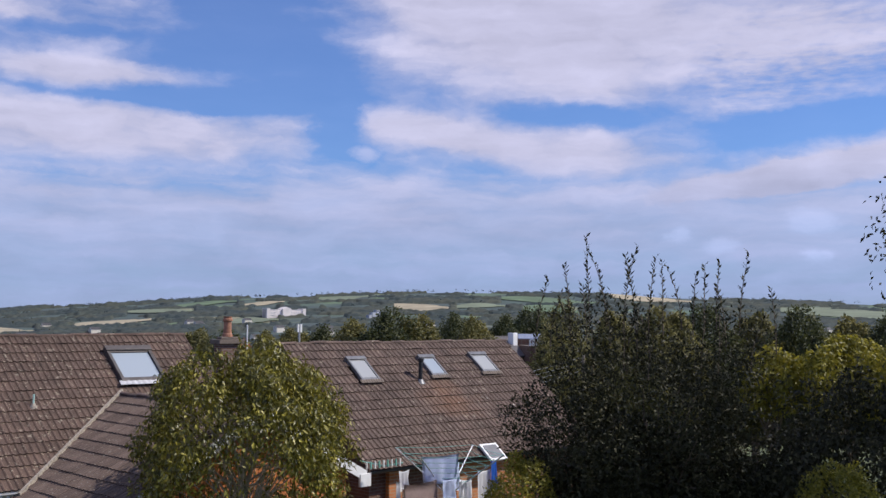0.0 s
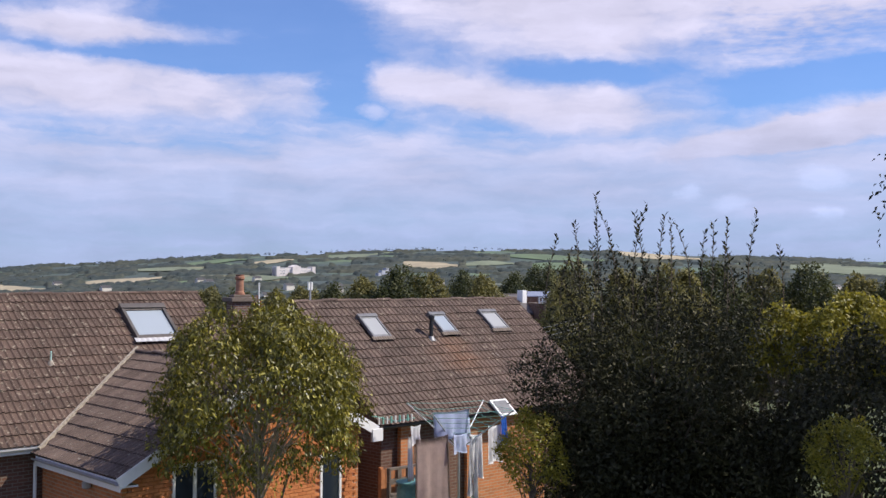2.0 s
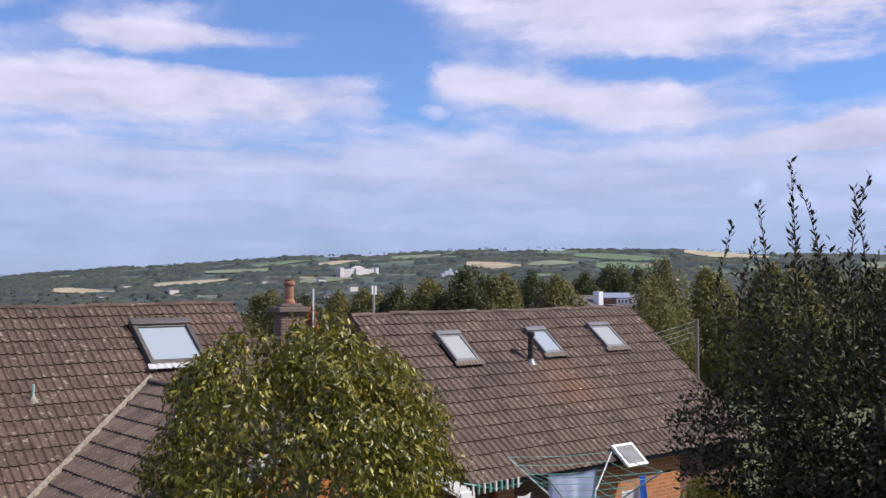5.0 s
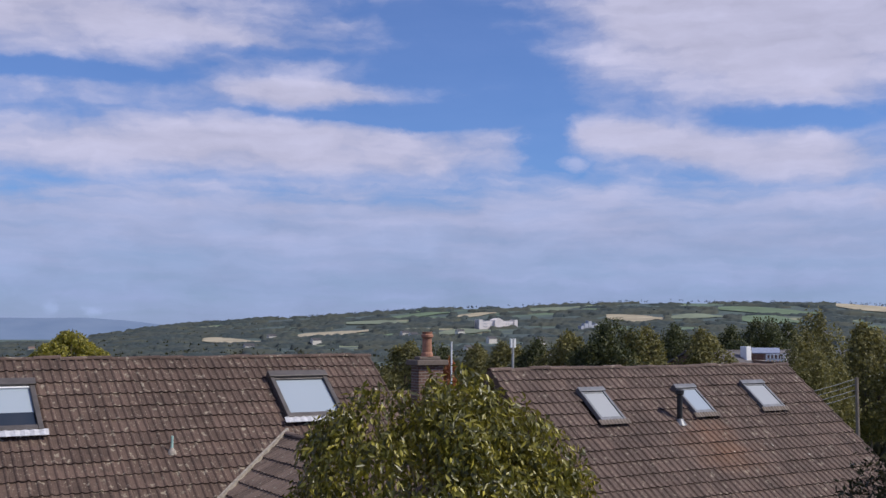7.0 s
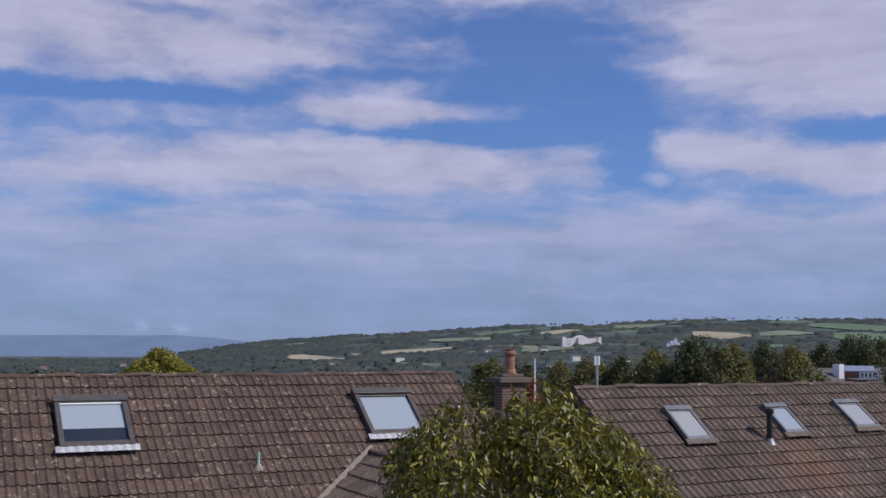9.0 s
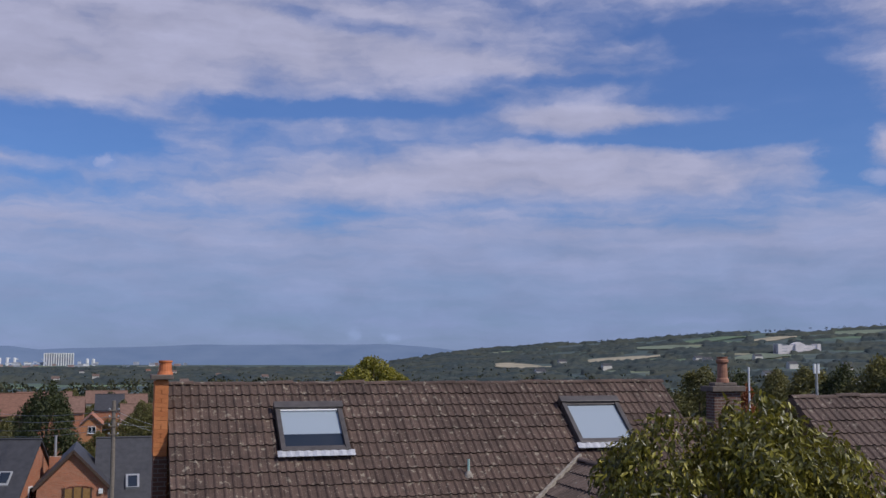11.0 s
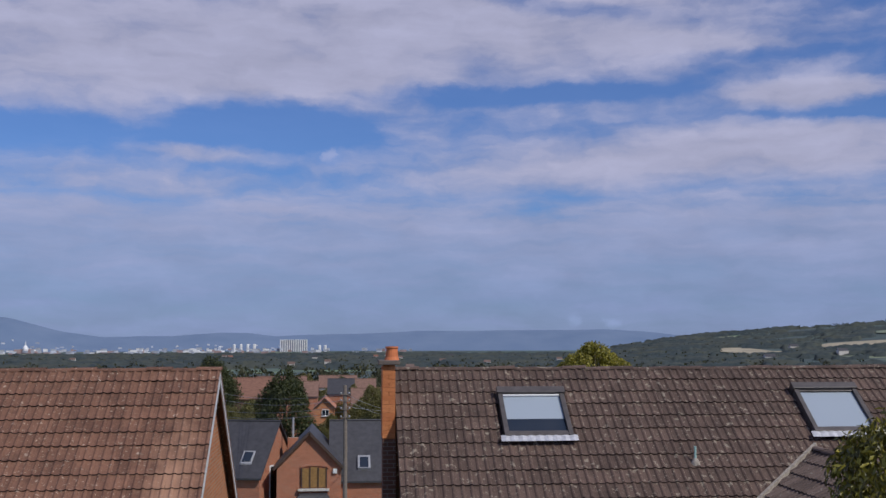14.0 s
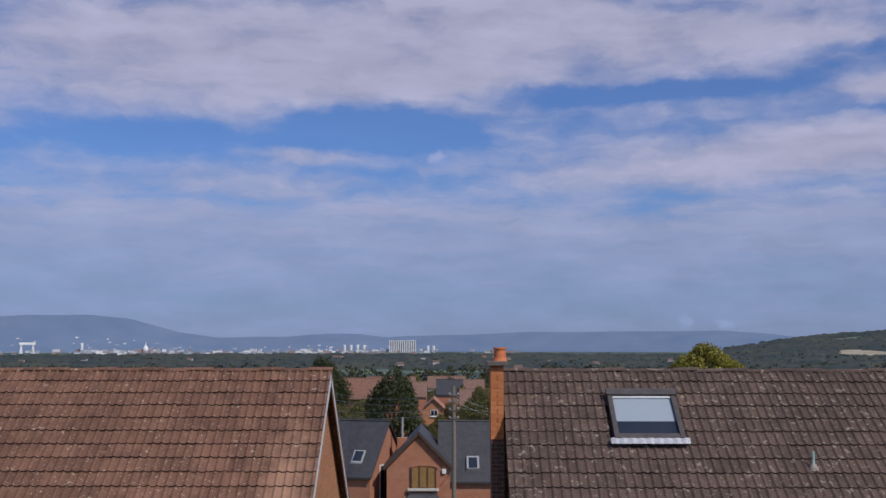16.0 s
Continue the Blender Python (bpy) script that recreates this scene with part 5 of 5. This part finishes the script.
part("pane", hexa(bmesh.new(), [(1.25, 80.72, -3.53), (1.9, 80.72, -3.53), (1.9, 81.55, -2.85), (1.25, 81.55, -2.85), (1.25, 80.69, -3.48), (1.9, 80.69, -3.48), (1.9, 81.52, -2.80), (1.25, 81.52, -2.80)]), DARK_GLASS, rl)
small = thing("chimney", "short brick chimney with a metal flue", "chimney")
part("chimney_shaft", box(-4.3, -3.5, 83.4, 84.0, -5.5, -1.5, 0.03), WALL_RED, small)
part("flue", tube([(-3.9, 83.7, -1.5), (-3.9, 83.7, 0.05)], 0.09), GREY_PLASTIC, small)
askew = Matrix.Translation((-6.1, 79.3, 0)) @ Matrix.Rotation(radians(-14), 4, "Z") @ Matrix.Translation((6.1, -79.3, 0))
end_on = eaved("house", "slate-roofed brick house end-on between the roofs", -13.5, -6.1, 79.3, 88.0, -3.9, -0.35, -8.0, WALL_RED, SLATE)
end_on.matrix_basis = askew
rl2 = thing("roof_window", "small roof window in a slate roof beside a gable", "roof window")
kk = 3.55 / 4.35
for nm, x0, x1, d0, d1, o, mt in (("frame", -7.9, -7.0, 0.75, 1.75, 0.24, GREY_PLASTIC), ("pane", -7.78, -7.12, 0.87, 1.63, 0.28, DARK_GLASS)):
    q = [(x, 79.3 + d, -3.9 + d * kk + o - 0.2 * (1 - j)) for j in (0, 1) for x, d in ((x0, d0), (x1, d0), (x1, d1), (x0, d1))]
    part(nm, hexa(bmesh.new(), q), mt, rl2)
rl2.matrix_basis = askew
g2w = thing("window", "narrow white framed window in a brick gable", "window")
part("frame", box(-6.10, -6.02, 81.6, 82.4, -6.0, -3.4), WHITE, g2w)
part("pane", box(-6.03, -5.99, 81.7, 82.3, -5.9, -3.5), DARK_GLASS, g2w)
g2w.matrix_basis = askew
o = gabled("house", "small orange brick house with a white framed window", -2.6, 149.0, 156.0, 1.3, -3.4, -2.2, -12, WALL_ORANGE, WALL_RED)
casement("window", -3.0, -2.0, -4.6, -3.7, 148.9, "white framed window in a small orange gable", 2)
eaved("house", "long brown brick house with a red-brown tiled roof", -16.5, -10.6, 158, 166, -2.6, 0.1, -13, WALL_BROWN, plain("red_roof", (0.21, 0.105, 0.07), 0.85, scale=3))
eaved("house", "slate-roofed house with pale gables", -3.0, 2.0, 208, 216, -4.6, -2.0, -15, WALL_RED, SLATE)
BROWN_ROOF = plain("weathered_brown_roof", (0.20, 0.115, 0.085), 0.88, scale=2)
for cx, cy, w, h0, h1, wall_m in ((-9.5, 205, 9, -4.8, -2.3, WALL_RED), (2.5, 250, 10, -6.4, -3.6, WALL_ORANGE), (5.5, 190, 8, -5.6, -3.0, WALL_RED), (-14, 240, 11, -5.2, -2.6, RENDERED), (-1.5, 285, 10, -6.8, -4.0, RENDERED)):
    eaved("house", "brick house with a brown roof among garden trees", cx - w / 2, cx + w / 2, cy, cy + 7, h0, h1, -18, wall_m, BROWN_ROOF, "houses of the town")
rh = random.Random(21)
roofs = (plain("far_red_roof", (0.24, 0.12, 0.085), 0.9, scale=2), SLATE, plain("far_brown_roof", (0.16, 0.11, 0.09), 0.9, scale=2))
for k in range(46):
    a, r = rh.uniform(-8, 4.5), rh.uniform(215, 600)
    x, y = r * math.sin(radians(a)), r * math.cos(radians(a))
    z = ground_height(x, y)
    eaved("house", "distant brick or rendered house among trees", x - 4.5, x + 4.5, y - 3.6, y + 3.6, z + 5, z + 7.8, z - 0.5, rh.choice((WALL_RED, RENDERED, RENDERED)), rh.choice(roofs), "houses of the town")
for k in range(22):
    a, r = rh.uniform(-26, 13), rh.uniform(1000, 2500)
    x, y = r * math.sin(radians(a)), r * math.cos(radians(a))
    z = ground_height(x, y)
    eaved("house", "pale house among the trees of the plain", x - 5, x + 5, y - 4, y + 4, z + 7, z + 10, z - 1, RENDERED, rh.choice(roofs), "houses of the plain")
for k in range(26):
    a, r = rh.uniform(18, 70), rh.uniform(1150, 2100)
    x, y = r * math.sin(radians(a)), r * math.cos(radians(a))
    z = ground_height(x, y)
    eaved("house", "pale farmhouse on the hillside", x - 8, x + 8, y - 5, y + 5, z + 8, z + 12, z - 1, RENDERED, SLATE, "houses on the hill")
eaved("house", "dark roofed hall with pale walls beyond the trees", 76, 92, 70, 78, 2.2, 4.0, -8, WALL_BROWN, plain("dull_roof", (0.11, 0.10, 0.105), 0.8, scale=2))
flat = thing("flat_block", "white flat-roofed extension with solar panels", "building")
part("wall", hexa(bmesh.new(), [(x, y, z) for z in (-6, 3.9) for x, y in ((83.1, 72.1), (84.8, 70.0), (86.3, 71.3), (84.6, 73.4))]), WALL_BROWN, flat)
part("stair_tower", box(82.25, 82.95, 72.0, 72.8, -6, 4.62, 0.03), WHITE, flat, "white rendered stair tower")
part("solar_panel", hexa(bmesh.new(), [(83.1, 72.1, 3.92), (84.8, 70.0, 3.92), (86.3, 71.3, 4.4), (84.6, 73.4, 4.4), (83.1, 72.1, 4.0), (84.8, 70.0, 4.0), (86.3, 71.3, 4.48), (84.6, 73.4, 4.48)]), plain("solar", (0.25, 0.28, 0.36), 0.25), flat)
part("balcony_slab", hexa(bmesh.new(), [(x, y, z) for z in (-6, 3.3) for x, y in ((80.2, 67.8), (81.3, 66.5), (84.8, 69.9), (83.0, 71.9))]), WALL_BROWN, flat)
for z in (3.5, 3.95):
    part("rail", bar((80.2, 67.8, z), (81.3, 66.5, z), 0.1, 0.12), WHITE, flat)
for k in range(6):
    px, py = 80.2 + 0.22 * k, 67.8 - 0.26 * k
    part("rail_post", box(px - 0.06, px + 0.06, py - 0.06, py + 0.06, 3.3, 3.95), WHITE, flat)

# telegraph pole with its wires
pole = thing("telegraph_pole", "grey weathered telegraph pole carrying several wires", "telegraph pole", (0.1, 64.9, -4.6))
part("post", tube([(0, 0, -0.5), (0.02, 0, 4), (-0.02, 0, 7.95)], 0.15, 0.115, 10), TIMBER, pole)
for z in (6.0, 6.5, 7.0, 7.4):
    part("step_bracket", bar((-0.28, -0.14, z), (0.28, -0.14, z), 0.05, 0.06), TIMBER, pole)
    for dx in (-0.25, 0.25):
        part("insulator", lathe(((0.05, 0), (0.06, 0.06), (0.03, 0.1)), (dx, -0.14, z + 0.03), 8), GREY_PLASTIC, pole)
for k, (x1, y1, z1) in enumerate(((-12, 99, 4.0), (-12, 99, 3.4), (-13, 97, 2.7), (-13, 97, 2.2), (7, 90, 2.6), (7, 90, 2.0), (7.2, 92, 3.3))):
    z0 = 7.4 - 0.35 * (k % 4)
    a, b = Vector((0, 0, z0)), Vector((x1, y1 - 64.9, z1 + 2.0))
    pts = [a.lerp(b, s) + Vector((0, 0, -1.0 * 4 * s * (1 - s) * 0.5)) for s in [i / 10 for i in range(11)]]
    part("wire", tube(pts, 0.013, seg=5), WIRE, pole)
pole2 = thing("telegraph_pole", "short telegraph pole beyond the brown roof with wires", "telegraph pole", (38.0, 27.5, 0))
part("post", tube([(0, 0, -0.6), (0, 0, 4.3)], 0.09, 0.07), TIMBER, pole2)
for k in range(4):
    a, b = Vector((0, 0, 4.25 - 0.22 * k)), Vector((-7.2, 3.4, 3.0 - 0.22 * k))
    part("wire", tube([a.lerp(b, s) + Vector((0, 0, -1.2 * s * (1 - s))) for s in [i / 8 for i in range(9)]], 0.014, seg=4), WIRE, pole2)

# ---- far city ----
CITY_WHITE = plain("city_white", (0.80, 0.79, 0.78), 0.8, scale=0.05, vary=0.1)
CITY_PALE = plain("city_pale", (0.55, 0.57, 0.62), 0.8, scale=0.05)
CITY_GREY = plain("city_grey", (0.36, 0.38, 0.43), 0.8, scale=0.05)
CITY_RED = plain("city_brick", (0.36, 0.25, 0.23), 0.8, scale=0.05)
CITY_BLUE = plain("city_window_blue", (0.17, 0.20, 0.27), 0.6, scale=0.05)


def far_block(name, label, heading, dist, base, w, h, mat, group="city buildings"):
    x, y = dist * math.sin(radians(heading)), dist * math.cos(radians(heading))
    t = thing(name, label, "building", (x, y, base), group)
    t.rotation_euler = (0, 0, -radians(heading))
    part("wall", box(-w / 2, w / 2, 0, w * 0.5, 0, h), mat, t)
    part("parapet", box(-w / 2 - 0.6, w / 2 + 0.6, -0.6, w * 0.5 + 0.6, h, h + max(1.0, h * 0.06)), CITY_GREY, t)
    return t


rc = random.Random(33)
for k in range(185):
    a = rc.choice((rc.uniform(-24, 4), rc.uniform(-20, -4)))
    d = rc.uniform(3300, 4050)
    far_block("city_building", "pale low building in the distant city", a, d, EYE - d * math.tan(radians(rc.uniform(0.62, 0.84))), rc.uniform(6, 26), rc.uniform(3, 10), rc.choice((CITY_WHITE, CITY_PALE, CITY_GREY, CITY_GREY, CITY_RED)))
for k in range(100):
    a, d = rc.uniform(-24, -3), rc.uniform(4200, 4400)
    far_block("city_building", "small pale building on the slope behind the city", a, d, far_height(d * math.sin(radians(a)), d * math.cos(radians(a))) - 1, rc.uniform(5, 16), rc.uniform(3, 7), rc.choice((CITY_PALE, CITY_PALE, CITY_WHITE, CITY_GREY)))
tower = thing("tower_block", "white tower block with dark vertical window strips", "building", (-187, 3995, -58), "")
part("core", box(-48, 48, 2, 22, 0, 56), CITY_BLUE, tower)
for k in range(13):
    part("pier", box(-50 + k * 8.1, -46.3 + k * 8.1, -1, 2, 0, 58), CITY_WHITE, tower)
part("roof_slab", box(-50, 51, 0, 24, 56, 58), CITY_WHITE, tower)
for k, (a, h) in enumerate(((-5.8, 24), (-5.45, 24), (-5.1, 24), (-4.75, 24), (-1.3, 20), (-1.0, 20), (-19.3, 30))):
    x, y = 4000 * math.sin(radians(a)), 4000 * math.cos(radians(a))
    s = thing("silo", "tall white silo by the distant harbour", "silo", (x, y, -50), "harbour silos")
    part("shaft", lathe(((5, 0), (5, h + 8), (3, h + 10)), (0, 0, 0), 10), CITY_WHITE, s)
crane = thing("gantry_crane", "huge white shipyard gantry crane on the skyline", "crane", (-1455, 3620, -62))
crane.rotation_euler = (0, 0, radians(22))
for dx in (-20, 18):
    part("leg", bar((dx - 5, 0, 0), (dx, 0, 50), 4, 4), CITY_WHITE, crane)
    part("leg", bar((dx + 5, 0, 0), (dx, 0, 50), 4, 4), CITY_WHITE, crane)
part("girder", box(-27, 26, -3, 3, 48, 56), CITY_WHITE, crane)
domed = thing("domed_building", "red brick building with a pale dome and spire in the city", "building", (-1085, 3745, -52))
part("wall", box(-45, 45, 0, 30, 0, 14), CITY_RED, domed)
part("roof", prism([(-45, 14), (45, 14), (20, 22), (-20, 22)], lambda u, z: (u, 0, z), lambda u, z: (u, 30, z)), CITY_RED, domed)
part("dome", lathe(((9, 14), (10, 22), (7, 30), (2, 36), (0.8, 48)), (0, 0, 0), 10), CITY_WHITE, domed)
for a, w, h in ((-8.0, 60, 18), (-7.0, 45, 12), (-6.6, 30, 14), (-10.8, 90, 10)):
    x, y = 3900 * math.sin(radians(a)), 3900 * math.cos(radians(a))
    t = thing("hangar", "white arched hangar roof by the harbour", "building", (x, y, -48), "harbour hangars")
    part("roof", prism([(-w / 2, 0), (w / 2, 0), (w / 2, h * 0.4), (w / 4, h * 0.85), (0, h), (-w / 4, h * 0.85), (-w / 2, h * 0.4)], lambda u, z: (u, 0, z), lambda u, z: (u, 30, z)), CITY_WHITE, t)

# white hall on the hillside
HALL_STONE = plain("pale_pinkish_stone", (0.76, 0.70, 0.68), 0.85, scale=0.1, vary=0.12)
hx, hy = 2300 * math.sin(radians(35.8)), 2300 * math.cos(radians(35.8))
hz = ground_height(hx, hy)
hall = thing("white_hall", "long white columned hall standing on the hillside", "building", (hx, hy, hz + 4))
hall.rotation_euler = (0, 0, -radians(8))
part("wing", box(-47, -10, 0, 18, -6, 13), HALL_STONE, hall)
part("wing", box(10, 47, 0, 18, -6, 13), HALL_STONE, hall)
for x in (-47, 39):
    part("pavilion", box(x, x + 8, -2, 20, -6, 15.5), HALL_STONE, hall)
part("centre", box(-10, 10, -4, 20, -6, 15), HALL_STONE, hall)
part("pediment", prism([(-10, 15), (10, 15), (0, 19)], lambda u, z: (u, -4, z), lambda u, z: (u, 20, z)), HALL_STONE, hall)
for k in range(16):
    x = -43 + k * 2.2 if k < 8 else 12 + (k - 8) * 4.2
    for z in (-1, 5, 11):
        part("window_opening", box(x, x + 1.0, -0.3, 0.2, z, z + 2.6), CITY_GREY, hall)
cas_x, cas_y = 2150 * math.sin(radians(40.7)), 2150 * math.cos(radians(40.7))
castle = thing("castle", "pale turreted stone castle among hillside trees", "building", (cas_x, cas_y, ground_height(cas_x, cas_y)))
for dx, w, h in ((-18, 8, 10), (-8, 10, 15), (2, 8, 20), (10, 8, 12), (18, 6, 16)):
    part("tower", box(dx - w / 2, dx + w / 2, 0, 10, -6, h), CITY_GREY, castle)

# wing gable bricks, last
gable_bricks = new("brick_gable")
gable_bricks.parent = wing
brick_run(gable_bricks, 5.2, 10.72, 0.9, 4.1, lambda u, z, d=0.0: Vector((u, WY + 0.32 - d, z)), in_wing, 300, 9)
